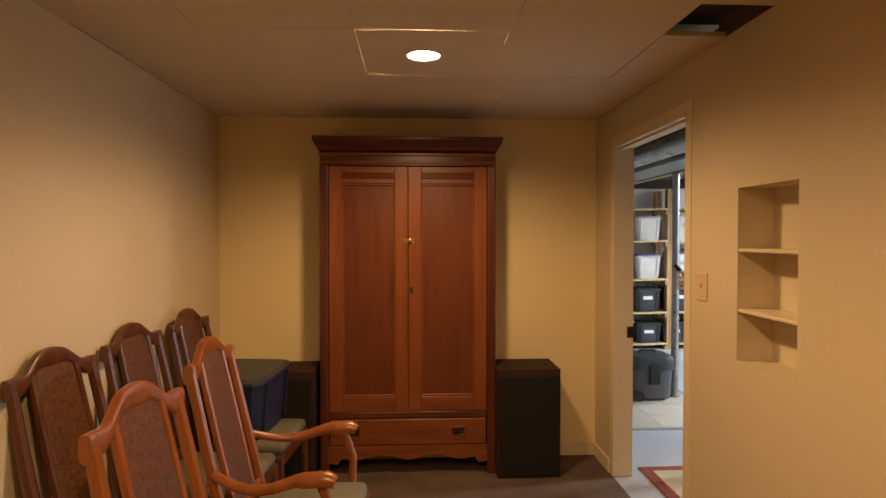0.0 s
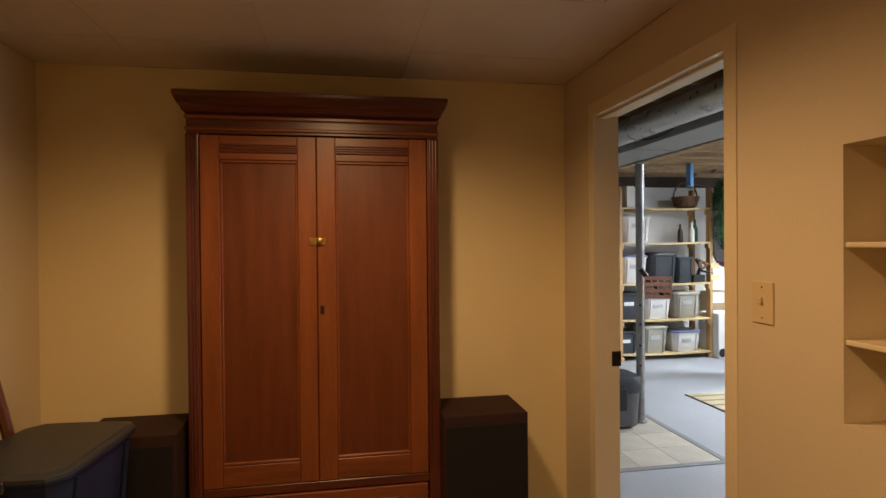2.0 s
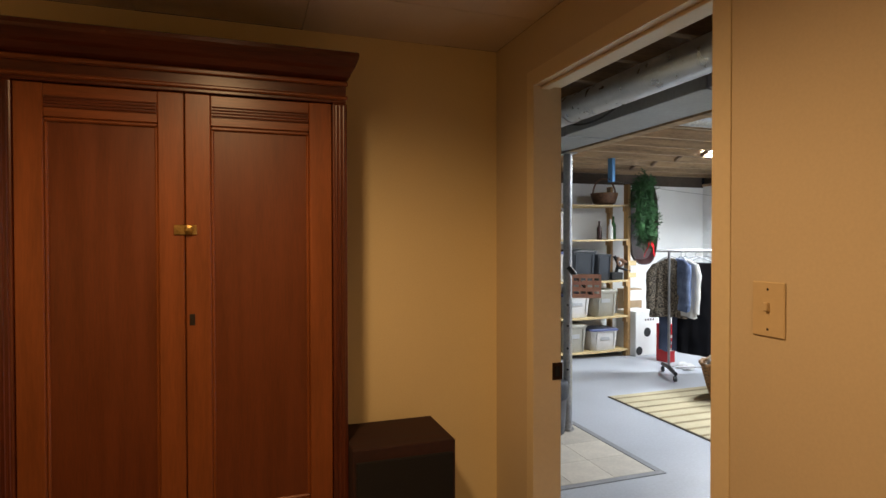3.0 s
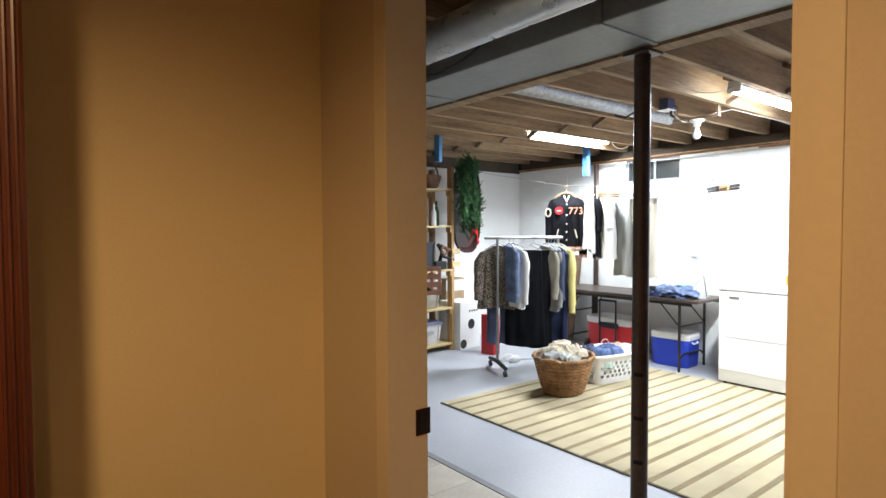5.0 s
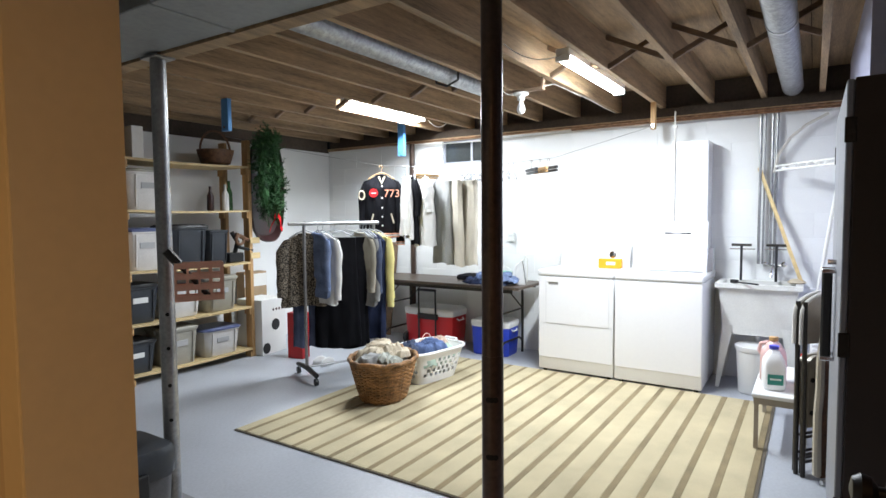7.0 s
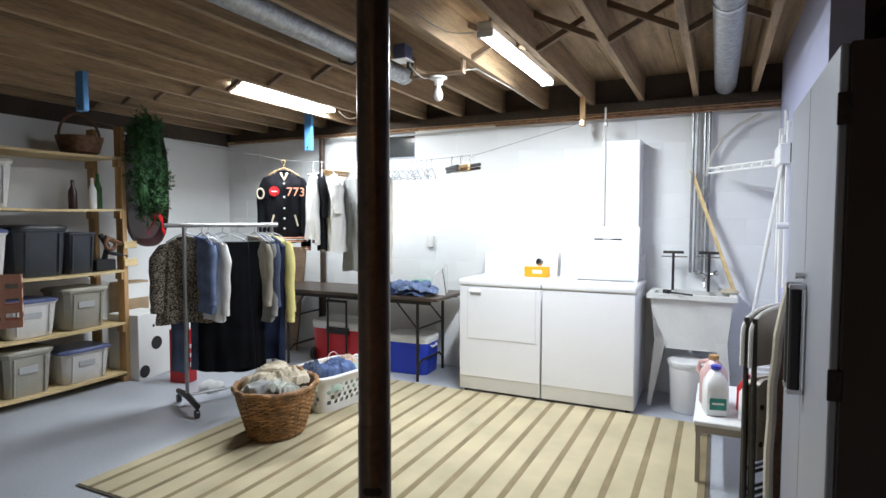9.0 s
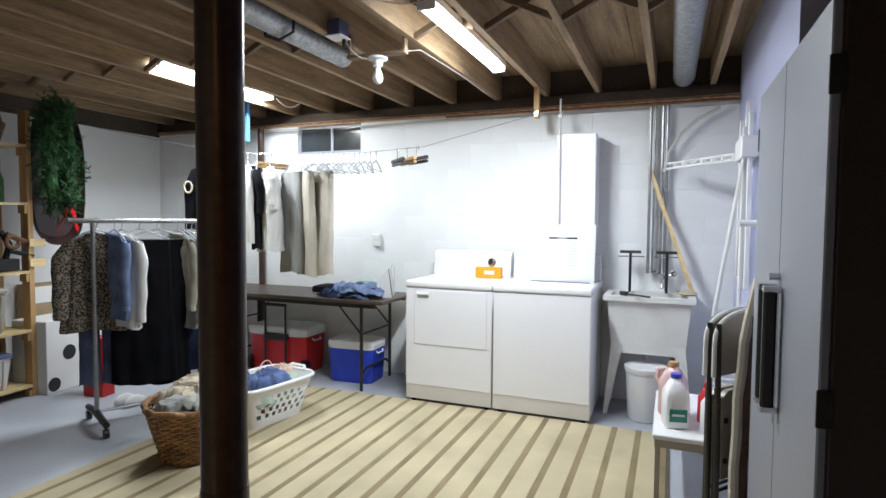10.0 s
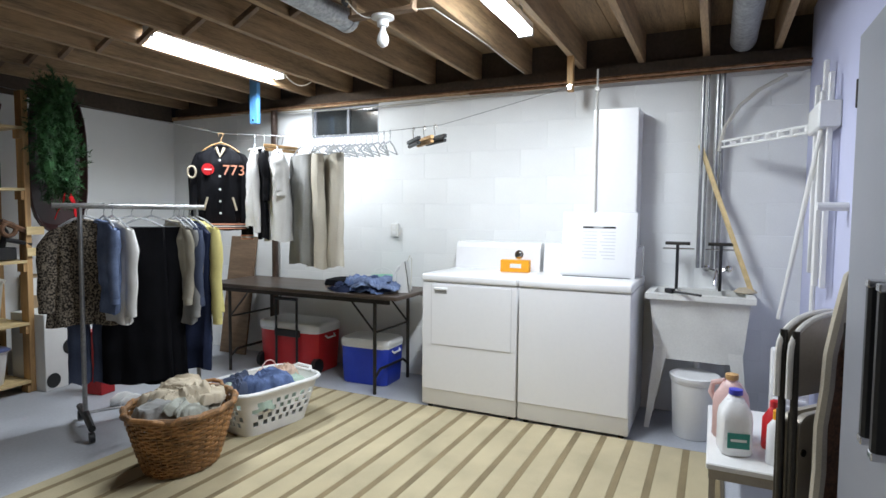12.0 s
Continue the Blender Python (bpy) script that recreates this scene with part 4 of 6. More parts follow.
rc = cooler("wheeled_cooler", pose(6.36, 6.62, 0.0), 0.64, 0.36, 0.42, M_RED, "red wheeled cooler with a white lid under the table")
for y in (-0.13, 0.09):
    part("pull_bar", T([(-0.20, y, 0.04), (-0.20, y, 0.62)], 0.010, 8), M_BLACK, rc)
part("pull_grip", T([(-0.20, -0.135, 0.62), (-0.20, 0.095, 0.62)], 0.014, 8), M_BLACK, rc)
part("pull_bracket", B(-0.205, -0.175, -0.15, 0.11, 0.30, 0.36, bev=0.005), M_BLACK, rc)
for y in (-0.29, 0.29):
    part("wheel", T([(-0.14, y - 0.02, 0.065), (-0.14, y + 0.02, 0.065)], 0.065, 18), M_BLACK, rc)
bc = cooler("blue_cooler", pose(6.30, 5.84, 0.0, 0, 0, 3), 0.43, 0.30, 0.36, M_BLUE, "blue picnic cooler with a white lid on the floor")


# ---- laundry baskets ----
def wicker_basket(m):
    b = thing("wicker_basket", "round brown wicker laundry basket full of clothes", "basket", m)
    h, a0, b0, a1, b1 = 0.32, 0.20, 0.165, 0.30, 0.255
    part("base", lathe([(0.95, 0.004), (1.0, 0.01), (1.0, 0.02), (0.9, 0.022)], 32, a0, b0), M_WICKER, b)
    def at(a, z, o=0.0):
        f = (z / h) ** 0.85
        return ((a0 + (a1 - a0) * f + o) * math.cos(a), (b0 + (b1 - b0) * f + o) * math.sin(a), z)
    n = 46
    for r in range(21):
        z = 0.014 + r * (h - 0.03) / 20
        bm = bmesh.new()
        pts = [Vector(at(2 * math.pi * k / (n * 2), z + 0.003 * math.sin(k * 0.9 + r), 0.004 * (1 if (k // 2 + r) % 2 else -1))) for k in range(n * 2)]
        rings = []
        for k, p in enumerate(pts):
            d = (pts[(k + 1) % len(pts)] - pts[k - 1]).normalized()
            o = Vector((d.y, -d.x, 0)).normalized()
            rings.append([bm.verts.new(p + o * 0.006 * math.cos(q) + Vector((0, 0, 0.0075 * math.sin(q)))) for q in (0.4, 1.97, 3.5, 5.1)])
        for k in range(len(rings)):
            p, q = rings[k], rings[(k + 1) % len(rings)]
            for i in range(4):
                bm.faces.new((p[i], p[(i + 1) % 4], q[(i + 1) % 4], q[i]))
        part("cane_strand", bm, M_WICKER, b, smooth=True)
    for k in range(n):
        a = 2 * math.pi * k / n
        part("stake", T([at(a, 0.01), at(a, 0.12), at(a, 0.22), at(a, h)], 0.005, 5), M_WICKER, b)
    rim = [Vector(at(2 * math.pi * k / 60, h + 0.004 * math.sin(k * 1.6), 0.004 * math.cos(k * 1.6))) for k in range(61)]
    part("braided_rim", T(rim, 0.017, 8), M_WICKER, b, "braided rim", smooth=True)
    rim2 = [Vector(at(2 * math.pi * k / 60 + 0.05, h + 0.012 * math.sin(k * 1.6 + 2), 0.010 * math.cos(k * 1.6 + 2))) for k in range(61)]
    part("braided_rim", T(rim2, 0.011, 6), M_WICKER, b, smooth=True)
    for s in (-1, 1):
        part("handle", T([(s * (a1 - 0.01), -0.08, h), (s * (a1 + 0.03), -0.05, h + 0.02), (s * (a1 + 0.04), 0, h + 0.025), (s * (a1 + 0.03), 0.05, h + 0.02), (s * (a1 - 0.01), 0.08, h)], 0.011, 8), M_WICKER, b, smooth=True)
    return b


def cloth_heap(name, m, rx, ry, h, seed, material, label, power=3.0, droop=0.03):
    """A loosely folded garment: flat layered folds, creases and a drooping hem."""
    off = Vector((seed * 3.7, seed * 1.3, seed * 0.7))
    def fn(u, v):
        a, r = u * 2 * math.pi, v
        c, s = math.cos(a), math.sin(a)
        q = (abs(c) ** power + abs(s) ** power) ** (-1 / power)
        wob = 1 + 0.30 * noise.noise(Vector((c * 1.6, s * 1.6, 0)) + off) + 0.10 * noise.noise(Vector((c * 5, s * 5, 0)) - off)
        x, y = rx * r * wob * c * q, ry * r * wob * s * q
        p = Vector((x, y, 0))
        warp = Vector((noise.noise(p * 6 + off), noise.noise(p * 6 - off), 0)) * 0.10
        lay = noise.noise((p + warp) * 6.5 + off) * 3.0
        step = math.floor(lay) + min(1, max(0, (lay - math.floor(lay) - 0.72) / 0.28)) ** 0.6
        crease = (1 - 2 * abs(noise.noise((p + warp * 1.5) * 14 - off))) ** 3
        fine = 1 - abs(noise.noise((p + warp) * 34 + off)) * 2
        z = h * max(0, 1 - r ** 5) ** 0.6 + 0.014 * step + 0.016 * crease + 0.004 * fine - droop * (max(0, r - 0.8) / 0.2) ** 1.5
        return (x, y, z)
    bm = sheet(fn, 104, 44, 0.0)
    bmesh.ops.remove_doubles(bm, verts=bm.verts, dist=0.0005)
    return single(name, bm, material, label, "clothes", m, smooth=True)


BM = pose(4.525, 5.885, 0.011, 0, 0, 20)
wicker_basket(BM)
cloth_heap("folded_laundry", BM @ pose(0.0, 0.0, 0.275), 0.24, 0.20, 0.05, 3, C_SAND, "sand knitted laundry heaped in the wicker basket", 2.2, 0.01)
cloth_heap("folded_laundry", BM @ pose(0.05, 0.05, 0.335, -4, 3, 12), 0.205, 0.165, 0.035, 4, C_CREAM, "cream folded towel heaped in the wicker basket", 4.0, 0.03)
cloth_heap("folded_laundry", BM @ pose(0.06, 0.04, 0.368, -5, 5, 30), 0.175, 0.14, 0.03, 6, C_CREAM, "cream folded towel heaped in the wicker basket", 4.0, 0.03)
cloth_heap("folded_laundry", BM @ pose(-0.15, 0.03, 0.33, 0, -6, 40), 0.12, 0.12, 0.035, 7, C_GREY, "grey shirt heaped in the wicker basket", 2.5, 0.03)
cloth_heap("folded_laundry", BM @ pose(-0.10, -0.10, 0.335, 6, 0, 0), 0.14, 0.085, 0.03, 9, C_SAGE, "pale sage shirt heaped in the wicker basket", 2.6, 0.02)
cloth_heap("folded_laundry", BM @ pose(0.07, -0.12, 0.335, 6, 0, 15), 0.14, 0.07, 0.025, 12, C_CREAM, "cream shirt heaped in the wicker basket", 2.6, 0.02)


def plastic_basket(m):
    b = thing("laundry_basket", "white plastic laundry basket with pierced sides", "basket", m)
    h, w0, d0, w1, d1 = 0.27, 0.235, 0.165, 0.315, 0.225
    def at(a, z, o=0.0):
        f = z / h
        c, s = math.cos(a), math.sin(a)
        q = (abs(c) ** 5 + abs(s) ** 5) ** -0.2
        return Vector(((w0 + (w1 - w0) * f + o) * c * q, (d0 + (d1 - d0) * f + o) * s * q, z))
    n = 64
    bm = bmesh.new()
    levels = [0.0, 0.045, 0.06, 0.09, 0.10, 0.13, 0.14, 0.17, 0.18, 0.21, 0.225, 0.24, h]
    v = [[bm.verts.new(at(2 * math.pi * k / n, z)) for k in range(n)] for z in levels]
    for i in range(len(levels) - 1):
        for k in range(n):
            if 2 <= i <= 8 and i % 2 == 0 and (k + i // 2) % 2 == 0 and (k % 16) not in (7, 8):
                continue
            bm.faces.new((v[i][k], v[i][(k + 1) % n], v[i + 1][(k + 1) % n], v[i + 1][k]))
    bm.faces.new(v[0][::-1])
    bmesh.ops.recalc_face_normals(bm, faces=bm.faces)
    bmesh.ops.solidify(bm, geom=bm.faces[:], thickness=0.004)
    part("body", bm, M_WHITEP, b, "pierced white body", smooth=True)
    part("rim", T([at(2 * math.pi * k / 60, h, 0.006) for k in range(61)], 0.013, 8), M_WHITEP, b, smooth=True)
    for s in (-1, 1):
        part("handle", T([(s * (w1 - 0.005), -0.09, h + 0.004), (s * (w1 + 0.02), -0.06, h + 0.022), (s * (w1 + 0.02), 0.06, h + 0.022), (s * (w1 - 0.005), 0.09, h + 0.004)], 0.012, 8), M_WHITEP, b, smooth=True)
    return b


PM = pose(5.17, 5.93, 0.011, 0, 0, -10)
plastic_basket(PM)
cloth_heap("tangled_laundry", PM @ pose(0.0, 0.0, 0.19), 0.28, 0.20, 0.07, 21, C_MINT, "mint towel in the white laundry basket")
cloth_heap("tangled_laundry", PM @ pose(-0.02, -0.05, 0.25), 0.16, 0.13, 0.08, 23, C_DENIM, "blue denim in the white laundry basket")
cloth_heap("tangled_laundry", PM @ pose(-0.18, 0.04, 0.24), 0.13, 0.13, 0.06, 25, C_SLATE, "grey-blue shirt in the white laundry basket")
cloth_heap("tangled_laundry", PM @ pose(0.16, 0.05, 0.235), 0.13, 0.12, 0.06, 27, C_PEACH, "peach cloth in the white laundry basket")
tagged(part("loose_handle", T([(0.16 + 0.06 * math.cos(a), 0.15, 0.27 + 0.07 * math.sin(a)) for a in [math.pi * k / 10 for k in range(11)]], 0.004, 6), M_PINK, bpy.data.objects["laundry_basket"]), "pink wire loop")


# ---- hanging garments ----
def hanger(parent, wire, half=0.2):
    """A clothes hanger in the local y-z plane: hook top at the origin."""
    bm = bmesh.new()
    tube(bm, [(0, 0.018 * math.cos(a), -0.018 + 0.018 * math.sin(a)) for a in [-0.6 + k * 0.45 for k in range(9)]] + [(0, 0, -0.05), (0, 0, -0.075)], 0.0025, 6)
    tube(bm, [(0, 0, -0.075), (0, half / 2, -0.1), (0, half, -0.145)], 0.006, 6)
    tube(bm, [(0, 0, -0.075), (0, -half / 2, -0.1), (0, -half, -0.145)], 0.006, 6)
    tube(bm, [(0, half, -0.145), (0, -half, -0.145)], 0.004, 6)
    return part("hanger", bm, wire, parent)


def garment(name, m, label, material, length, width=0.40, thick=0.07, sleeves=0.0, sleeve_m=None, seed=1, wire=None, trousers=False, flare=1.1, category="clothes", legs=False, crumple=1.0, sleeve_w=0.048, out=0.0):
    """A garment on a hanger: shoulders slope, the body hangs in folds. Local: hook at the origin, width along y, front faces -x."""
    g = thing(name, label, category, m)
    hanger(g, wire or M_HANGER, min(0.2, width * 0.40))
    rnd = random.Random(seed)
    ph = [rnd.uniform(0, 6.28) for _ in range(6)]
    off = Vector((seed * 2.3, seed * 1.7, seed * 0.9))
    top = -0.105

    def creased(p, k=1.0):
        q = Vector((p.x * 6, p.y * 9, p.z * 4.5))
        big = 1 - 2 * abs(noise.noise(q + off))
        small = 1 - 2 * abs(noise.noise(q * 2.7 - off))
        return crumple * k * (0.008 * big + 0.004 * small)

    def body(u, v, y0=0.0, w0=None, z0=0.0, run=None):
        a = u * 2 * math.pi
        c, s = math.cos(a), math.sin(a)
        if trousers or legs:
            w = (w0 or width * 0.5 * 0.80) * (1 + 0.10 * v)
            d = thick * (0.55 + 0.25 * v)
            z = top - 0.04 - z0 - v * (run or length)
        else:
            sh = min(1, v / 0.10)
            w = width * 0.5 * (0.26 + 0.70 * sh ** 0.8) * (1 + (flare - 1) * v)
            d = thick * (0.30 + 0.70 * min(1, v / 0.18))
            z = top - 0.005 - 0.075 * sh ** 1.2 - max(0, v - 0.10) / 0.9 * (length - 0.08)
        fold = (0.26 if not legs else 0.10) * v * (math.sin(5 * a + ph[0] + 1.6 * v) + 0.6 * math.sin(9 * a + ph[1] - 2 * v)) + (0.06 if not legs else 0.015) * math.sin(15 * a + ph[2] + 5 * v)
        p = 2.4
        q = (abs(c) ** p + abs(s) ** p) ** (-1 / p)
        pt = Vector((d * c * q * (1 + fold) + 0.015 * v * math.sin(3 * v + ph[3]), y0 + w * s * q * (1 + 0.10 * fold) + 0.02 * v * math.sin(2 * v + ph[4]), z + 0.010 * v * math.sin(3 * a + ph[5])))
        e = creased(pt)
        return pt + Vector((e * (1 if c > 0 else -1) * min(1, abs(c) * 3), 0.5 * e * s, 0))
    if legs:
        part("garment_body", sheet(lambda u, v: body(u, v, 0, None, 0, length * 0.32), 40, 8), material, g, smooth=True)
        for s in (-1, 1):
            part("trouser_leg", sheet(lambda u, v, s=s: body(u, v, s * width * 0.225, width * 0.18, length * 0.30, length * 0.70), 26, 18), material, g, smooth=True)
    else:
        part("garment_body", sheet(body, 56, 30), material, g, smooth=True)
    if not (trousers or legs):
        part("collar", T([(0.042 * math.cos(a), 0.058 * math.sin(a), top + 0.002 - 0.020 * abs(math.cos(a * 0.5))) for a in [2 * math.pi * k / 16 for k in range(17)]], 0.010, 6), sleeve_m or material, g, smooth=True)
    if sleeves:
        for s in (-1, 1):
            y = s * width * 0.5
            bend = rnd.uniform(-0.02, 0.03)

            def sleeve(u, v, s=s, y=y, bend=bend):
                a = u * 2 * math.pi
                t = v * sleeves
                drop = min(1, v / 0.2)
                cy = y * (0.80 + 0.16 * drop ** 0.7 + out * drop) + s * 0.012 * v
                r = sleeve_w * (1.0 - 0.28 * v) * (0.75 + 0.25 * drop)
                pt = Vector((-0.02 * v + bend * math.sin(v * 3) + 0.66 * r * math.cos(a), cy + r * math.sin(a), top - 0.045 - 0.02 * drop - t + 0.35 * r * math.sin(a) * -s * (1 - drop)))
                e = creased(pt, 0.35) + 0.002 * crumple * math.sin(16 * v + 2 * math.sin(a) + ph[1])
                return pt + Vector((e * math.cos(a), e * math.sin(a), 0))
            part("sleeve", sheet(sleeve, 18, 22), sleeve_m or material, g, smooth=True)
            r = sleeve_w * 0.72
            end = Vector((-0.02 + bend * math.sin(3.0), y * (0.96 + out) + s * 0.012, top - 0.065 - sleeves))
            part("cuff", lathe([(1.0, 0.012), (1.06, 0.008), (1.04, -0.03), (0.9, -0.034)], 16, 0.66 * r, r), sleeve_m or material, g, smooth=True).matrix_basis = pose(end.x, end.y, end.z)
    return g


# garment rack on castors
R0, R1, RZ = Vector((4.59, 6.80, 0)), Vector((5.19, 6.52, 0)), 1.366
rk = thing("garment_rack", "grey metal garment rack on castors", "clothes rack")
part("hanging_rod", T([R0 + Vector((-0.124, 0.058, RZ)), R1 + Vector((0.045, -0.021, RZ))], 0.016, 14), M_POLEG, rk, smooth=True)
ax = (R1 - R0).normalized()
px = Vector((-ax.y, ax.x, 0))
for p in (R0, R1):
    part("upright", T([p + Vector((0, 0, 0.09)), p + Vector((0, 0, RZ))], 0.014, 12), M_POLEG, rk, smooth=True)
    part("foot", T([p - px * 0.25 + Vector((0, 0, 0.085)), p + Vector((0, 0, 0.105)), p + px * 0.25 + Vector((0, 0, 0.085))], [0.02, 0.024, 0.02], 8), M_BLACK, rk, smooth=True)
    for s in (-1, 1):
        q = p + px * 0.235 * s
        part("castor", T([q - ax * 0.014 + Vector((0, 0, 0.03)), q + ax * 0.014 + Vector((0, 0, 0.03))], 0.03, 14), M_BLACK, rk, smooth=True)
        part("castor_stem", T([q + Vector((0, 0, 0.03)), q + Vector((0, 0, 0.09))], 0.008, 8), M_DARKMETAL, rk)
part("lower_bar", T([R0 + Vector((0, 0, 0.11)), R1 + Vector((0, 0, 0.11))], 0.010, 8), M_POLEG, rk)
ang = -12.0


def on_rack(s, turn=0.0):
    p = R0 + (R1 - R0) * (1.14 * s - 0.12)
    return pose(p.x, p.y, RZ + 0.018, 0, 0, ang + turn)


garment("print_blouse", pose(0.03, 0.065, 0) @ on_rack(0.15, 58), "leopard-print blouse over denim trousers on the rack", C_PRINT, 0.64, 0.34, 0.04, 0.46, seed=2, flare=1.2, sleeve_w=0.062, crumple=1.4, out=0.16)
garment("denim_trousers", pose(0.06, 0.12, 0) @ on_rack(0.17, 58), "slate denim trousers on the garment rack", C_SLATE, 0.98, 0.30, 0.045, seed=3, legs=True, category="trousers")
garment("denim_shirt", on_rack(0.27, 6), "faded blue denim shirt on the garment rack", C_JEANS, 0.56, 0.28, 0.026, 0.4, seed=5)
garment("white_blouse", on_rack(0.33, 12), "white blouse on the garment rack", C_WHITE, 0.62, 0.36, 0.035, 0.48, seed=6)
garment("black_trousers", on_rack(0.47, 50), "long black trousers on the garment rack", C_BLACK, 0.98, 0.46, 0.06, seed=7, trousers=True, category="trousers")
garment("black_dress", on_rack(0.62, 56), "long black skirt on the garment rack", C_BLACK, 1.0, 0.46, 0.07, seed=8, trousers=True, category="dress")
garment("knit_cardigan", on_rack(0.80, 4), "sand knitted cardigan on the garment rack", C_SAND, 0.52, 0.32, 0.024, 0.44, seed=9)
garment("striped_shirt", on_rack(0.84, 6), "grey-white shirt on the garment rack", C_GREY, 0.66, 0.36, 0.03, 0.52, seed=10)
garment("knit_cardigan", on_rack(0.88, 4), "short charcoal cardigan on the garment rack", C_SLATE, 0.54, 0.36, 0.03, 0.44, seed=11)
garment("navy_dress", on_rack(0.93, 12), "navy denim dress on the garment rack", C_NAVY, 0.98, 0.36, 0.05, seed=12, category="dress")
garment("yellow_shirt", on_rack(0.985, 12), "pale yellow long-sleeved shirt on the garment rack", C_YELLOW, 0.60, 0.40, 0.045, 0.58, seed=13)

# clothes line and what hangs from it
LP = [Vector(p) for p in ((6.25, 4.28, 2.18), (5.88, 5.03, 1.925), (5.86, 5.6, 1.895), (5.88, 6.2, 1.905), (5.74, 6.86, 1.945), (5.35, 7.7, 2.12), (5.0, 8.44, 2.30))]
cl = thing("clothes_line", "thin sagging clothes line across the room", "clothes line")
part("cord", T(LP, 0.0022, 6), M_POLEG, cl)


def on_line(y, turn=0.0, dz=0.004):
    for a, b in zip(LP, LP[1:]):
        if a.y <= y <= b.y:
            p = a + (b - a) * ((y - a.y) / (b.y - a.y))
            d = math.degrees(math.atan2(-(b - a).x, (b - a).y))
            return pose(p.x, p.y, p.z + dz, 0, 0, d + 90 + turn)


# letterman jacket
jm = pose(5.73, 6.86, 1.95, 0, 0, 42)
jk = garment("team_jacket", jm, "black wool team jacket with orange-trimmed cuffs and patches", C_BLACK, 0.64, 0.34, 0.09, 0.62, seed=31, wire=M_PINE, flare=1.0, category="jacket", out=0.08, sleeve_w=0.060)
part("lining", T([(-0.06, -0.03, -0.12), (-0.075, 0.0, -0.19), (-0.06, 0.03, -0.12)], 0.012, 6), C_CREAM, jk)
for s in (-1, 1):
    for k, col in enumerate((M_ORANGE, C_WHITE, M_ORANGE)):
        z = -0.808 - 0.013 * k
        part("cuff_stripe", lathe([(0.98, z), (1.0, z - 0.001), (1.0, z - 0.008), (0.98, z - 0.009)], 16, 0.035, 0.0475), col, jk).matrix_basis = pose(-0.02, s * 0.188, 0.02)
for k, col in enumerate((M_ORANGE, C_WHITE, M_ORANGE)):
    z = -0.70 - 0.016 * k
    part("hem_stripe", lathe([(0.98, z), (1.0, z - 0.001), (1.0, z - 0.008), (0.98, z - 0.009)], 28, 0.132, 0.186, 2.6), col, jk)
part("round_patch", T([(-0.104, 0.085, -0.29), (-0.112, 0.085, -0.29)], 0.045, 18), M_RED, jk, "round red patch")
part("patch_bar", B(-0.114, -0.111, 0.06, 0.11, -0.296, -0.286), C_WHITE, jk)


def letters(text, m, size, material, parent, name, label):
    cu = bpy.data.curves.new(name, "FONT")
    cu.body, cu.size, cu.extrude, cu.align_x = text, size, 0.003, "CENTER"
    tmp = new(name, cu)
    me = bpy.data.meshes.new_from_object(tmp)
    bpy.data.objects.remove(tmp)
    me.materials.clear()
    me.materials.append(material)
    ob = new(name, me)
    ob.parent = parent
    ob.matrix_basis = m
    ob["label"] = label
    return ob


letters("773", pose(-0.112, -0.10, -0.33, 90, 0, -90), 0.11, M_ORANGE, jk, "number_patch", "orange number on the chest")
part("letter_patch", T([(-0.055, 0.205 + 0.03 * math.cos(a), -0.31 + 0.045 * math.sin(a)) for a in [2 * math.pi * k / 12 for k in range(13)]], 0.008, 6), C_CREAM, jk, "cream ring patch on the sleeve")
for z in (-0.22, -0.34, -0.44, -0.53, -0.62):
    part("snap", T([(-0.112, 0.0, z), (-0.120, 0.0, z)], 0.009, 10), C_WHITE, jk)
for y in (-0.09, 0.09):
    part("pocket_welt", T([(-0.112, y, -0.50), (-0.114, y * 1.3, -0.60)], 0.008, 6), C_CREAM, jk)

garment("white_shirt", on_line(6.58, 30), "white long-sleeved shirt hanging from the clothes line", C_WHITE, 0.60, 0.38, 0.05, 0.54, seed=41, crumple=1.1)
garment("dark_shirt", on_line(6.50, 26), "dark shirt hanging from the clothes line", C_BLACK, 0.68, 0.36, 0.04, 0.3, seed=42)
garment("white_shirt", on_line(6.40, 34), "white short-sleeved shirt hanging from the clothes line", C_WHITE, 0.69, 0.40, 0.075, 0.26, seed=43, crumple=1.3, flare=0.95, sleeve_w=0.07)
garment("grey_trousers", on_line(6.2, 50), "grey trousers hanging from the clothes line", C_GREY, 0.81, 0.42, 0.06, seed=44, trousers=True, category="trousers")
garment("khaki_trousers", on_line(6.07, 52), "khaki trousers hanging from the clothes line", C_KHAKI, 0.82, 0.46, 0.06, seed=45, trousers=True, category="trousers")
garment("khaki_trousers", on_line(5.9, 54), "khaki trousers hanging from the clothes line", C_KHAKI, 0.80, 0.48, 0.06, seed=46, trousers=True, category="trousers")
for k in range(13):
    hg = thing("empty_hanger", "clear plastic hanger on the clothes line", "hanger", on_line(5.42 + 0.047 * k, 14 + 7 * math.sin(k * 2.1)), "empty hangers")
    hanger(hg, M_HANGER)
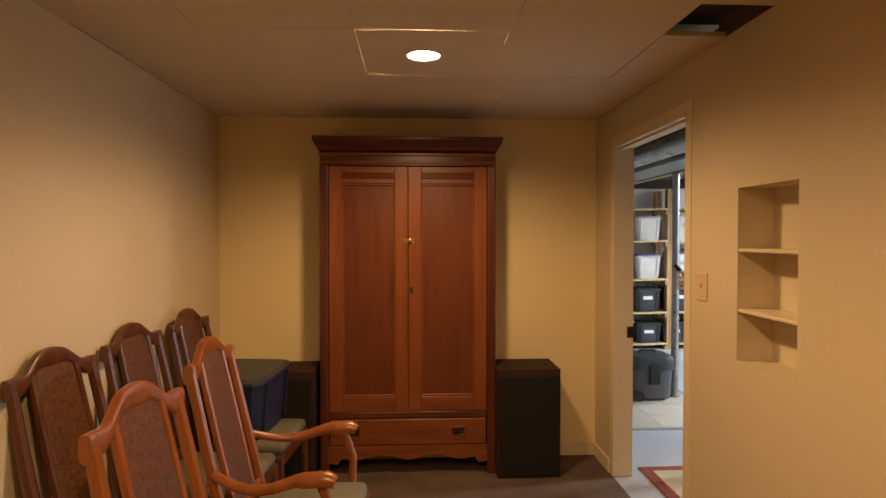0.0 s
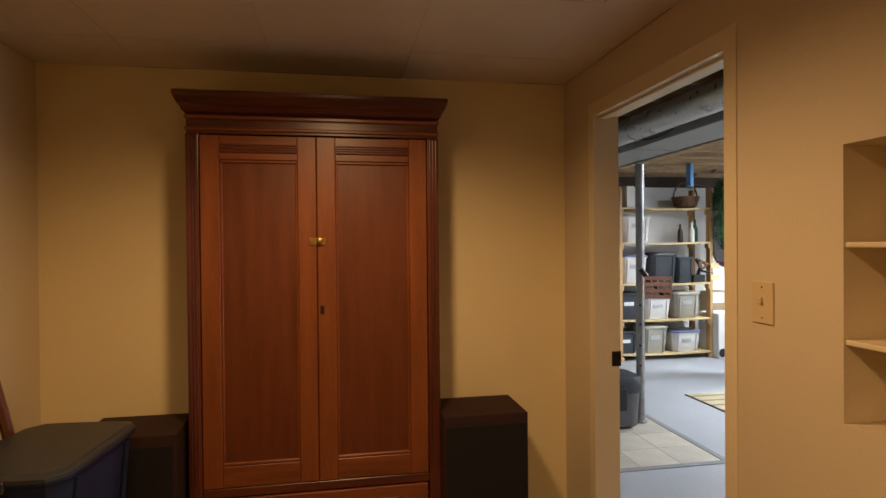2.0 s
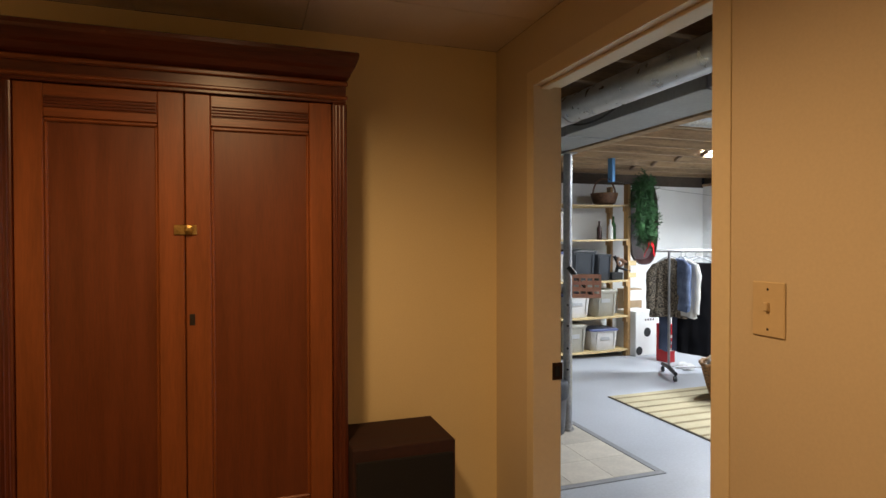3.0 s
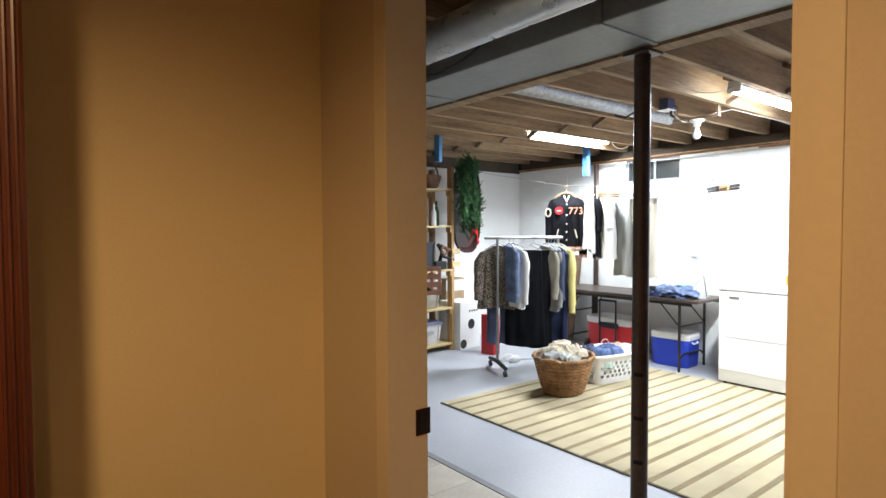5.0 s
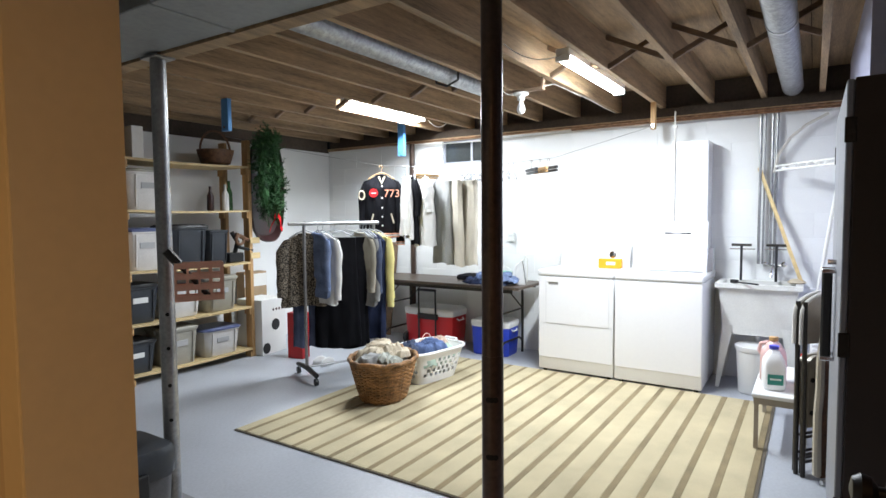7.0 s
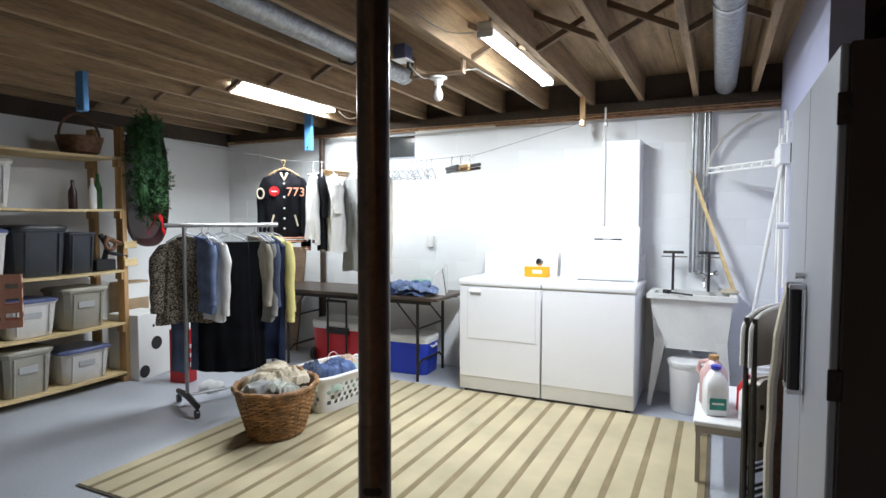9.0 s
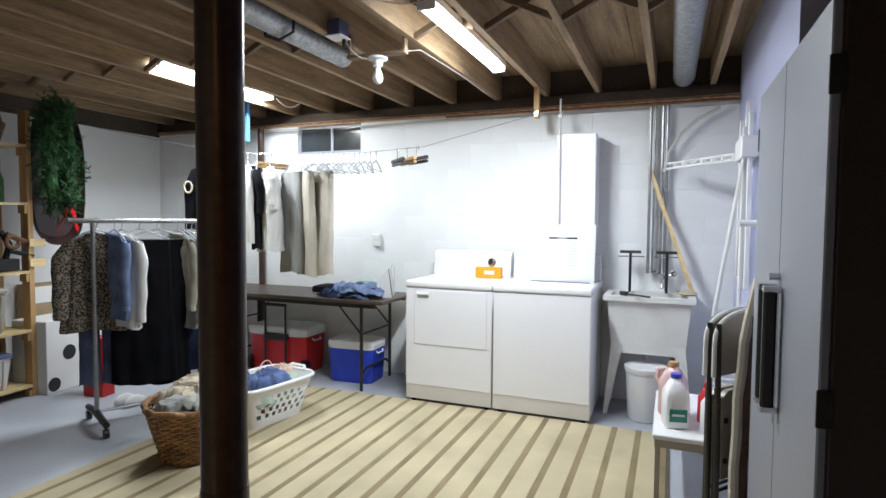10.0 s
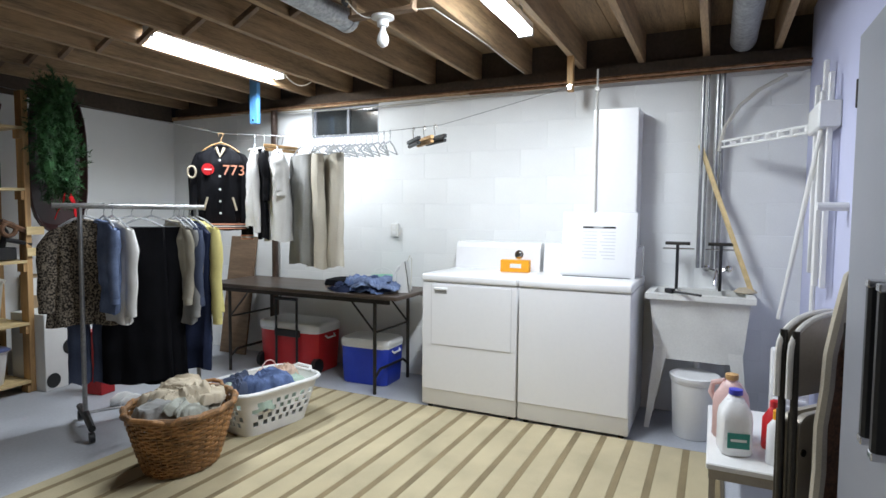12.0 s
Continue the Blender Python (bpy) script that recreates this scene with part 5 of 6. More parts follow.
for y, mm in ((5.08, M_BLACK), (5.16, M_PINE), (5.24, M_BLACK), (6.36, M_PINE)):
    th = thing("trouser_hanger", "clamping trouser hanger on the clothes line", "hanger", on_line(y, 55 - 60 * (y - 5)))
    part("hook", T([(0, 0.018 * math.cos(a), -0.018 + 0.018 * math.sin(a)) for a in [-0.6 + k * 0.45 for k in range(9)]] + [(0, 0, -0.075)], 0.003, 6), M_CHROME, th)
    part("clamp_bar", B(-0.012, 0.012, -0.15, 0.15, -0.10, -0.075, bev=0.004), mm, th)
    part("clamp_bar", B(-0.016, 0.008, -0.14, 0.14, -0.125, -0.104, bev=0.004), mm, th)

wb = thing("joist_hook_block", "short timber block with a hook under a joist", "timber block")
part("block", B(6.26, 6.305, 4.262, 4.302, 2.155, 2.386, bev=0.003), M_PINE, wb)
part("hook_plate", B(6.252, 6.261, 4.267, 4.297, 2.165, 2.20, bev=0.002), M_CHROME, wb)


# ---- strip lights, bulb, wiring ----
def strip_light(x0, x1, y, z, tubes):
    s = thing("strip_light", "lit white fluorescent strip light between the joists", "strip light")
    part("housing", B(x0, x1, y - 0.045, y + 0.045, z + 0.03, z + 0.075, bev=0.008), M_WHITEP, s)
    for x in (x0 + 0.1, x1 - 0.1):
        part("hanger_strap", B(x - 0.01, x + 0.01, y - 0.008, y + 0.008, z + 0.075, ZD), M_GALV, s)
    part("reflector", prism([(-0.048, z + 0.03), (-0.04, z + 0.032), (0.0, z + 0.034), (0.04, z + 0.032), (0.048, z + 0.03), (0.048, z + 0.027), (-0.048, z + 0.027)], -(x1 - x0) / 2, (x1 - x0) / 2), M_WHITEP, s).matrix_basis = pose((x0 + x1) / 2, y, 0, 0, 0, 90)
    for k in range(tubes):
        yy = y + (k - (tubes - 1) / 2) * 0.05
        part("tube", T([(x0 + 0.02, yy, z + 0.012), (x1 - 0.02, yy, z + 0.012)], 0.013, 12), E_TUBE, s, "glowing tube", smooth=True)
    for x in (x0, x1 - 0.02):
        part("lamp_holder", B(x, x + 0.02, y - 0.045, y + 0.045, z - 0.005, z + 0.03, bev=0.003), M_WHITEP, s)
    return s


strip_light(4.48, 5.70, 4.41, 2.368, 2)
strip_light(4.935, 6.155, 6.63, 2.432, 2)
bl = thing("light_bulb", "unlit white bulb in a porcelain ceiling socket", "light bulb", pose(4.900, 4.885, 2.300))
part("socket_base", lathe([(0.055, 0.0), (0.056, -0.012), (0.03, -0.022), (0.026, -0.05), (0.018, -0.052)], 20), M_WHITEP, bl, smooth=True)
part("bulb", lathe([(0.013, -0.05), (0.015, -0.07), (0.026, -0.095), (0.030, -0.118), (0.024, -0.138), (0.01, -0.149), (0.002, -0.15)], 18), M_WHITEP, bl, "frosted glass bulb", smooth=True)
bt_ = thing("timber_batten", "short timber batten nailed between two joists", "batten")
part("batten", B(4.875, 4.925, 4.708, 5.074, 2.303, 2.322, bev=0.002), M_BRIDGE, bt_)
for yy in (4.708, 5.052):
    part("hanger_block", B(4.88, 4.92, yy, yy + 0.014, 2.322, 2.44), M_BRIDGE, bt_)
jb = thing("junction_box", "blue junction box with a white outlet", "junction box", pose(4.73, 5.02, 2.385))
part("box", B(-0.05, 0.05, -0.02, 0.06, -0.005, 0.08, bev=0.004), M_BINBLUE, jb)
part("cover", B(-0.055, 0.055, -0.03, 0.07, -0.012, -0.006, bev=0.002), M_WHITEP, jb)
part("plug", T([(0.03, 0.0, -0.012), (0.03, 0.0, -0.045), (0.05, -0.01, -0.055)], 0.011, 8), M_BLACK, jb)


def cable(label, pts, r=0.005, material=None):
    c = thing("cable", label, "cable")
    part("lead", T(pts, r, 6), material or M_CABLE, c, smooth=True)


def catenary(a, b, sag, n=10):
    a, b = Vector(a), Vector(b)
    return [a + (b - a) * (k / n) - Vector((0, 0, sag * 4 * (k / n) * (1 - k / n))) for k in range(n + 1)]


cable("white cable looping to the bulb socket", catenary((4.76, 5.02, 2.375), (4.89, 4.90, 2.305), 0.05), 0.003)
cable("white cable along the joists to the wall", [(4.92, 4.86, 2.30), (4.97, 4.80, 2.34), (5.1, 4.712, 2.378), (5.4, 4.69, 2.372), (5.8, 4.685, 2.378), (6.2, 4.69, 2.373), (6.55, 4.69, 2.376)], 0.0035)
cable("white cable clipped along the sill", catenary((6.56, 4.7, 2.25), (6.56, 7.6, 2.27), 0.03))
cable("white cable clipped along the sill", catenary((6.565, 2.9, 2.29), (6.565, 4.7, 2.255), 0.015))
cable("pale cable looping to the strip light", catenary((4.2, 4.665, 2.44), (4.49, 4.41, 2.41), 0.06), 0.003)
cable("dark cable hanging by the trunk duct", catenary((2.235, 4.3, 2.30), (2.235, 5.1, 2.28), 0.10), 0.006, M_BLACK)
cable("cable with a plug by the strip light", catenary((5.98, 6.43, 2.40), (6.2, 6.36, 2.39), 0.05))
pr = thing("water_pipes", "aged copper water pipes along the sill", "pipe")
part("pipe", T([(6.50, 2.9, 2.245), (6.50, 5.1, 2.25)], 0.011, 8), M_COPPER, pr)
part("pipe", T([(6.46, 2.9, 2.262), (6.46, 8.2, 2.262)], 0.011, 8), M_COPPER, pr)
for x, y, r in ((6.53, 3.48, 0.011), (6.53, 3.395, 0.011), (6.55, 3.45, 0.008), (6.55, 3.365, 0.013)):
    part("riser", T([(x, y, 1.0), (x, y, 2.25)], r, 8), M_POLEG, pr)
cable("white hose curving up the wall", [(6.52, 3.38, 1.75), (6.52, 3.35, 1.9), (6.52, 3.27, 2.03), (6.53, 3.17, 2.12), (6.53, 3.02, 2.20)], 0.012)
for nm, x, y, z0, z1 in (("hanging_bracket", 6.14, 6.90, 2.08, ZD), ("hanging_bracket", 4.07, 7.106, 2.125, ZJ - 0.001)):
    hb = thing(nm, "blue painted metal bracket under the joists", "bracket", pose(x, y, z0, 0, 0, 0))
    part("plate", B(-0.02, 0.02, -0.042, 0.042, 0, z1 - z0, bev=0.004), M_BLUETAG, hb)
    part("bolt", T([(-0.026, 0, 0.03), (0.02, 0, 0.03)], 0.01, 8), M_CHROME, hb)

# ---- utility sink and around ----
sk = thing("utility_sink", "white plastic utility sink on tapered legs", "sink", pose(6.19, 3.165, 0))
SW, SD = 0.585, 0.41
bm = bmesh.new()
outer = [(0.03, 0.04, 0.50), (0.0, 0.0, 0.83)]
def ring(bm, x0, x1, y0, y1, z):
    return [bm.verts.new(p) for p in ((x0, y0, z), (x1, y0, z), (x1, y1, z), (x0, y1, z))]
rs = [ring(bm, 0.05, SD - 0.03, 0.05, SW - 0.05, 0.445), ring(bm, 0.015, SD - 0.005, 0.015, SW - 0.015, 0.82), ring(bm, -0.015, SD, -0.012, SW + 0.012, 0.825), ring(bm, -0.015, SD, -0.012, SW + 0.012, 0.86),
      ring(bm, 0.03, SD - 0.11, 0.035, SW - 0.035, 0.862), ring(bm, 0.07, SD - 0.13, 0.075, SW - 0.075, 0.50)]
for a, b in zip(rs, rs[1:]):
    for k in range(4):
        bm.faces.new((a[k], a[(k + 1) % 4], b[(k + 1) % 4], b[k]))
bm.faces.new(rs[0][::-1])
bm.faces.new(rs[-1])
part("basin", bm, M_SINK, sk, "deep moulded basin")
for fx in (0.0, SD - 0.06):
    for fy, s in ((0.0, 1), (SW, -1)):
        bm = bmesh.new()
        g = 0.045 if fx == 0 else 0.0
        a = ring(bm, fx + 0.02, fx + 0.05, fy + s * 0.014 - 0.014, fy + s * 0.014 + 0.014, 0.0)
        b = ring(bm, fx + g, fx + g + 0.045, fy + s * 0.09 - 0.042, fy + s * 0.09 + 0.042, 0.55)
        for k in range(4):
            bm.faces.new((a[k], a[(k + 1) % 4], b[(k + 1) % 4], b[k]))
        bm.faces.new(a[::-1]); bm.faces.new(b)
        part("leg", bm, M_SINK, sk, "tapered white leg")
part("drain_pipe", T([(0.2, 0.3, 0.50), (0.2, 0.3, 0.30), (0.25, 0.3, 0.22), (0.36, 0.3, 0.20)], 0.02, 10), M_WHITEP, sk, smooth=True)
fc = part("faucet", T([(0.36, 0.19, 0.86), (0.36, 0.19, 0.98), (0.30, 0.20, 1.0), (0.22, 0.21, 0.94), (0.21, 0.21, 0.9)], 0.011, 10), M_CHROME, sk, "worn chrome faucet", smooth=True)
for y in (0.13, 0.26):
    part("valve", lathe([(0.008, 0), (0.022, 0.004), (0.022, 0.016), (0.008, 0.02)], 12), M_CHROME, fc).matrix_basis = pose(0.34, y, 1.0, 0, 80, 0)
    part("valve_stem", T([(0.35, y, 1.0), (0.36, 0.19, 0.98)], 0.009, 8), M_CHROME, fc)
for y in (3.345, 3.60):
    hm = thing("hand_mop", "dark T-handled tool standing in the sink", "hand tool", pose(6.46, y, 0.85))
    part("rod", T([(0, 0, 0.012), (0.01, 0, 0.30)], 0.010, 8), M_BLACK, hm)
    part("cross_handle", T([(0.01, -0.075, 0.31), (0.01, 0.075, 0.31)], 0.011, 8), M_DARKMETAL, hm)
    part("cross_handle", T([(0.015, -0.10, 0.275), (0.015, 0.09, 0.275)], 0.006, 8), M_CHROME, hm)
bs = thing("scrub_brush", "black long-handled brush lying on the sink rim", "brush", pose(6.20, 3.60, 0.868, 0, 0, -35))
part("brush_handle", T([(0, 0, 0.006), (0, -0.19, 0.006)], 0.007, 8), M_BLACK, bs)
part("brush_head", B(-0.02, 0.02, -0.0, 0.055, -0.004, 0.024, bev=0.005), M_BLACK, bs)
ls = thing("loose_stick", "pale timber stick leaning on the wall", "stick")
part("stick", T([(6.42, 3.165, 0.863), (6.55, 3.49, 1.80)], 0.02, 4, 0.5), M_PINEX, ls)
rgs = thing("cleaning_rags", "pale cleaning rags on the sink edge", "rags", pose(6.45, 3.20, 0.862))
part("rag", lathe([(0.07, 0), (0.085, 0.008), (0.05, 0.03), (0.01, 0.035)], 14, 1, 0.8), C_CREAM, rgs, smooth=True)
pl = thing("white_pail", "white plastic pail with a lid under the sink", "pail", pose(6.21, 3.465, 0))
part("body", lathe([(0.112, 0), (0.117, 0.01), (0.132, 0.33), (0.138, 0.335), (0.138, 0.355)], 28), M_WHITEP, pl, smooth=True)
part("lid", lathe([(0.143, 0.35), (0.145, 0.372), (0.135, 0.378), (0.12, 0.374), (0.02, 0.374)], 28), M_WHITEP, pl, "snap-on lid", smooth=True)
hz = thing("ribbed_heater", "white ribbed panel heater standing by the sink", "heater", pose(5.78, 2.93, 0))
part("body", B(0, 0.09, 0, 0.17, 0.03, 0.66, bev=0.012, seg=2), M_WHITEP, hz, smooth=True)
for k in range(14):
    part("rib", B(-0.007, 0.001, 0.012, 0.158, 0.16 + 0.034 * k, 0.176 + 0.034 * k, bev=0.003), M_WHITEP, hz)
for y in (0.02, 0.15):
    part("foot", B(0.01, 0.08, y - 0.012, y + 0.012, 0, 0.03), M_BLACK, hz)

# bench with bottles
bn = thing("low_bench", "low white-topped bench with grey steel legs", "bench", pose(4.925, 3.09, 0))
part("top", B(0, 0.79, 0, 0.295, 0.325, 0.35, bev=0.005), M_WHITEP, bn)
part("frame", B(0.01, 0.78, 0.01, 0.285, 0.285, 0.325), M_BEIGE, bn)
for x in (0.03, 0.76):
    for y in (0.025, 0.27):
        part("leg", B(x - 0.012, x + 0.012, y - 0.012, y + 0.012, 0, 0.285), M_BEIGE, bn)


def jug(m, body, cap, label, label_m=None, h=0.27):
    j = thing("jug", label, "bottle", m)
    part("body", lathe([(0.9, 0.002), (1.0, 0.012), (1.0, h * 0.55), (0.92, h * 0.68), (0.5, h * 0.86), (0.30, h * 0.9), (0.30, h * 0.94)], 24, 0.068, 0.062, 4), body, j, smooth=True)
    part("cap", lathe([(0.026, h * 0.92), (0.027, h * 0.925), (0.027, h), (0.02, h * 1.005)], 16), cap, j, smooth=True)
    part("handle", T([(0.03, 0.0, h * 0.87), (0.078, 0.0, h * 0.81), (0.088, 0.0, h * 0.66), (0.064, 0.0, h * 0.52)], 0.013, 8), body, j, smooth=True)
    if label_m:
        l = part("label", B(-0.0705, -0.066, -0.042, 0.042, h * 0.14, h * 0.38, bev=0.001), label_m, j, "teal printed label")
        part("print_bar", B(-0.0715, -0.070, -0.03, 0.03, h * 0.25, h * 0.29), M_PAPER, l)
    return j


jug(pose(5.10, 3.282, 0.351, 0, 0, 12), M_JUG, M_CAPBLUE, "clear plastic jug with a blue cap and teal label", M_TEAL, 0.265)
jug(pose(5.27, 3.293, 0.351, 0, 0, 70), M_PINK, M_PINE, "pink plastic jug with a tan cap", None, 0.285)
bt = thing("detergent_bottle", "white yellow-capped detergent bottle on the bench", "bottle", pose(5.04, 3.133, 0.351))
part("body", lathe([(0.036, 0), (0.038, 0.01), (0.036, 0.15), (0.016, 0.18)], 16), M_JUG, bt, smooth=True)
part("cap", lathe([(0.017, 0.18), (0.017, 0.215), (0.01, 0.22)], 14), M_YELLOWB, bt, smooth=True)
bt2 = thing("red_bottle", "red plastic bottle on the bench", "bottle", pose(5.21, 3.128, 0.351))
part("body", lathe([(0.045, 0), (0.048, 0.01), (0.046, 0.13), (0.018, 0.18)], 16), M_RED, bt2, smooth=True)
part("cap", lathe([(0.02, 0.18), (0.02, 0.205), (0.01, 0.21)], 14), M_RED, bt2, smooth=True)


def folding_chair(m, label):
    c = thing("folding_chair", label, "folding chair", m, "folded chairs")
    # local: folded flat in the x-z plane, thickness along y
    for s in (-1, 1):
        part("long_leg", T([(s * 0.215, -0.012, 0.0), (s * 0.215, -0.006, 0.5), (s * 0.215, 0.0, 0.95)], 0.012, 10), M_DARKMETAL, c, smooth=True)
        part("short_leg", T([(s * 0.185, 0.022, 0.0), (s * 0.185, 0.022, 0.66)], 0.011, 10), M_DARKMETAL, c, smooth=True)
    part("stretcher", T([(-0.215, -0.01, 0.12), (0.215, -0.01, 0.12)], 0.008, 8), M_DARKMETAL, c)
    part("stretcher", T([(-0.185, 0.022, 0.2), (0.185, 0.022, 0.2)], 0.008, 8), M_DARKMETAL, c)
    part("stretcher", T([(-0.185, 0.022, 0.06), (0.185, 0.022, 0.06)], 0.008, 8), M_DARKMETAL, c)
    seat = [(-0.17, 0.26), (0.17, 0.26), (0.175, 0.58)] + [(0.12 + 0.055 * math.cos(a), 0.60 + 0.05 * math.sin(a)) for a in [math.pi * k / 12 for k in range(7)]] + [(-0.12 - 0.055 * math.sin(a), 0.60 + 0.05 * math.cos(a)) for a in [math.pi * k / 12 for k in range(7)]] + [(-0.175, 0.58)]
    st = part("seat", prism(seat, 0.0, 0.022), M_BEIGE, c, "beige steel seat")
    for z in (0.34, 0.52):
        part("rubber_pad", T([(-0.15, -0.006, z), (-0.15, 0.0, z)], 0.013, 10), M_BLACK, st)
    out = [(-0.232, 0.72)] + [(-0.232 * math.cos(a), 0.87 + 0.125 * math.sin(a) ** 0.8) for a in [math.pi * k / 16 for k in range(17)]] + [(0.232, 0.72)]
    bk_ = part("backrest", prism([(x * 0.97, 0.72 + (z - 0.72) * 0.97) for x, z in out], 0.004, 0.012), M_BEIGE, c, "curved beige backrest")
    part("rolled_edge", T([(x, 0.006, z) for x, z in out], 0.013, 8, 0.8), M_PALESTEEL, bk_, "pale rolled edge", smooth=True)
    return c


folding_chair(pose(4.855, 2.99, 0.0, 0, 0, -38.7), "beige steel folding chair with dark legs, folded upright")
folding_chair(pose(4.882, 3.023, 0.0, 0, 0, -38.7), "beige steel folding chair with dark legs, folded upright")
ib = thing("ironing_board", "folded ironing board with a pale padded cover", "ironing board", pose(4.70, 2.955, 0.0, 0, 0, -52))
half = [(0.118, 0.03), (0.122, 0.2), (0.120, 0.35), (0.116, 0.5), (0.110, 0.65), (0.100, 0.78), (0.086, 0.89), (0.066, 1.0), (0.042, 1.09), (0.020, 1.145)]
out = half + [(0.0, 1.16)] + [(-x, z) for x, z in half[::-1]]
part("board", prism(out, 0.004, 0.028), M_IRONB, ib, "padded cover")
part("cover_hem", T([(x * 0.97, 0.012 + 0.004 * math.sin(z * 23 + x * 9), 0.012 + z * 0.985) for x, z in out], 0.021, 8), M_IRONB, ib, "padded rolled hem", smooth=True)
part("mesh_underside", prism([(p[0] * 0.86, 0.03 + (p[1] - 0.03) * 0.96) for p in out], -0.002, 0.003), M_BROWNW, ib, "brown steel mesh underside")
part("leg", T([(-0.08, -0.018, 0.05), (0.05, -0.018, 0.9)], 0.010, 8), M_DARKMETAL, ib)
part("leg", T([(0.08, -0.018, 0.05), (-0.05, -0.018, 0.9)], 0.010, 8), M_DARKMETAL, ib)
part("foot", T([(-0.11, -0.018, 0.014), (0.11, -0.018, 0.014)], 0.013, 8), M_WHITEP, ib)

# white wall-hung drying rack with arms
dr = thing("drying_rack", "white multi-armed drying rack on the lilac wall", "drying rack", pose(5.55, RY, 0.06))
for x, z0, z1, y in ((0.0, 0.95, 1.93, 0.03), (0.07, 0.95, 1.86, 0.05), (0.16, 0.98, 2.02, 0.03), (0.24, 1.0, 1.92, 0.05)):
    part("upright", B(x, x + 0.035, y, y + 0.022, z0, z1, bev=0.003), M_WHITEP, dr)
part("hub", B(-0.02, 0.30, 0.0, 0.09, 1.68, 1.80, bev=0.006), M_WHITEP, dr)
for k in range(7):
    part("arm_link", B(0.30 + k * 0.075, 0.37 + k * 0.075, 0.06 + k * 0.055, 0.10 + k * 0.055, 1.70, 1.735, bev=0.006), M_WHITEP, dr)
part("arm", T([(0.28, 0.06, 1.70), (0.82, 0.47, 1.70)], 0.008, 8), M_WHITEP, dr)
part("arm", T([(0.28, 0.06, 1.735), (0.82, 0.47, 1.735)], 0.008, 8), M_WHITEP, dr)
part("strut", T([(0.05, 0.06, 1.72), (0.30, 0.18, 0.75)], 0.012, 8), M_WHITEP, dr)
part("strut", T([(0.10, 0.06, 1.72), (0.14, 0.06, 0.8)], 0.012, 8), M_WHITEP, dr)
part("peg", T([(-0.25, 0.0, 1.32), (-0.25, 0.11, 1.32)], 0.018, 10), M_WHITEP, dr)

# grey steel locker
lk = thing("steel_locker", "grey two-door steel storage locker with black pulls", "cabinet", pose(3.47, 2.56, 0))
LW, LD, LH = 1.07, 0.455, 1.875
# carcass colour includes the shade of the side turned from the lamps
part("body", B(0, LW, 0, LD - 0.022, 0.0, LH, bev=0.004), M_LOCKSIDE, lk, "carcass toned dark brown for its shaded side")
for a, b in ((0.003, LW / 2 - 0.0015), (LW / 2 + 0.0015, LW - 0.003)):
    part("door", B(a, b, LD - 0.021, LD, 0.045, LH - 0.004, bev=0.004), M_GREYL, lk)
for x in (LW / 2 - 0.05, LW / 2 + 0.05):
    h = part("pull", B(x - 0.016, x + 0.016, LD + 0.012, LD + 0.048, 0.82, 1.185, bev=0.007), M_BLACK, lk, "long black pull")
    for z in (0.81, 1.175):
        part("pull_mount", B(x - 0.018, x + 0.018, LD, LD + 0.05, z, z + 0.018, bev=0.003), M_CHROME, h)
part("lock_knob", T([(LW / 2 - 0.02, LD, 1.22), (LW / 2 - 0.02, LD + 0.03, 1.22)], 0.011, 10), M_CHROME, lk)
for x in (-0.001, LW - 0.002):
    for z in (0.35, 0.93, 1.66):
        part("hinge", B(x - 0.003, x + 0.004, LD - 0.03, LD + 0.004, z, z + 0.085, bev=0.002), M_DARKMETAL, lk)
wj = thing("plastic_bag", "white plastic bag slumped on the floor by the locker", "bag", pose(3.42, 2.93, 0))
part("bag", lathe([(0.07, 0.0), (0.10, 0.02), (0.11, 0.10), (0.08, 0.20), (0.03, 0.26), (0.045, 0.30), (0.01, 0.31)], 18), M_WHITEP, wj, smooth=True)

# ---- things on the folding table ----
for k, (mm, x, y, nm, tilt) in enumerate(((C_NAVY, 6.12, 5.84, "dark folded jeans", 10), (C_DENIM, 6.12, 5.74, "blue folded jeans", -8), (C_JEANS, 6.10, 5.68, "faded folded jeans", 14), (C_DENIM, 6.13, 5.78, "blue folded jeans", 3), (C_JEANS, 6.12, 5.74, "faded folded jeans", -14))):
    cloth_heap("folded_jeans", pose(x, y, 0.756 + 0.019 * k, 0, 0, 90 + tilt), 0.22 - 0.014 * k, 0.14, 0.022, 61 + k, mm, nm + " on the folding table", 4.0, 0.012)
ir = thing("steam_iron", "white steam iron standing on its heel", "iron", pose(6.20, 5.49, 0.746, 0, 0, 105))
out = [(-0.05, 0.0), (0.05, 0.0), (0.055, 0.03), (0.04, 0.14), (0.01, 0.23), (-0.012, 0.235), (-0.03, 0.14)]
part("body", prism(out, -0.045, 0.045), M_WHITEP, ir)
part("handle", T([(0.05, 0, 0.03), (0.085, 0, 0.05), (0.08, 0, 0.13), (0.045, 0, 0.19), (0.02, 0, 0.2)], 0.013, 8), M_WHITEP, ir, smooth=True)
part("soleplate", prism([(-0.052, 0.0), (-0.045, 0.0), (-0.027, 0.14), (-0.012, 0.235), (-0.017, 0.238), (-0.034, 0.14)], -0.048, 0.048), M_CHROME, ir)
cable("white iron cord coiled up from the table", [(6.22, 5.49, 0.95), (6.25, 5.47, 1.02), (6.22, 5.44, 1.0), (6.2, 5.43, 0.86), (6.2, 5.44, 0.75), (6.15, 5.52, 0.75), (6.05, 5.58, 0.75)], 0.004)
gb = thing("clothespin_tub", "small green plastic tub on the table", "tub", pose(6.40, 5.80, 0.746))
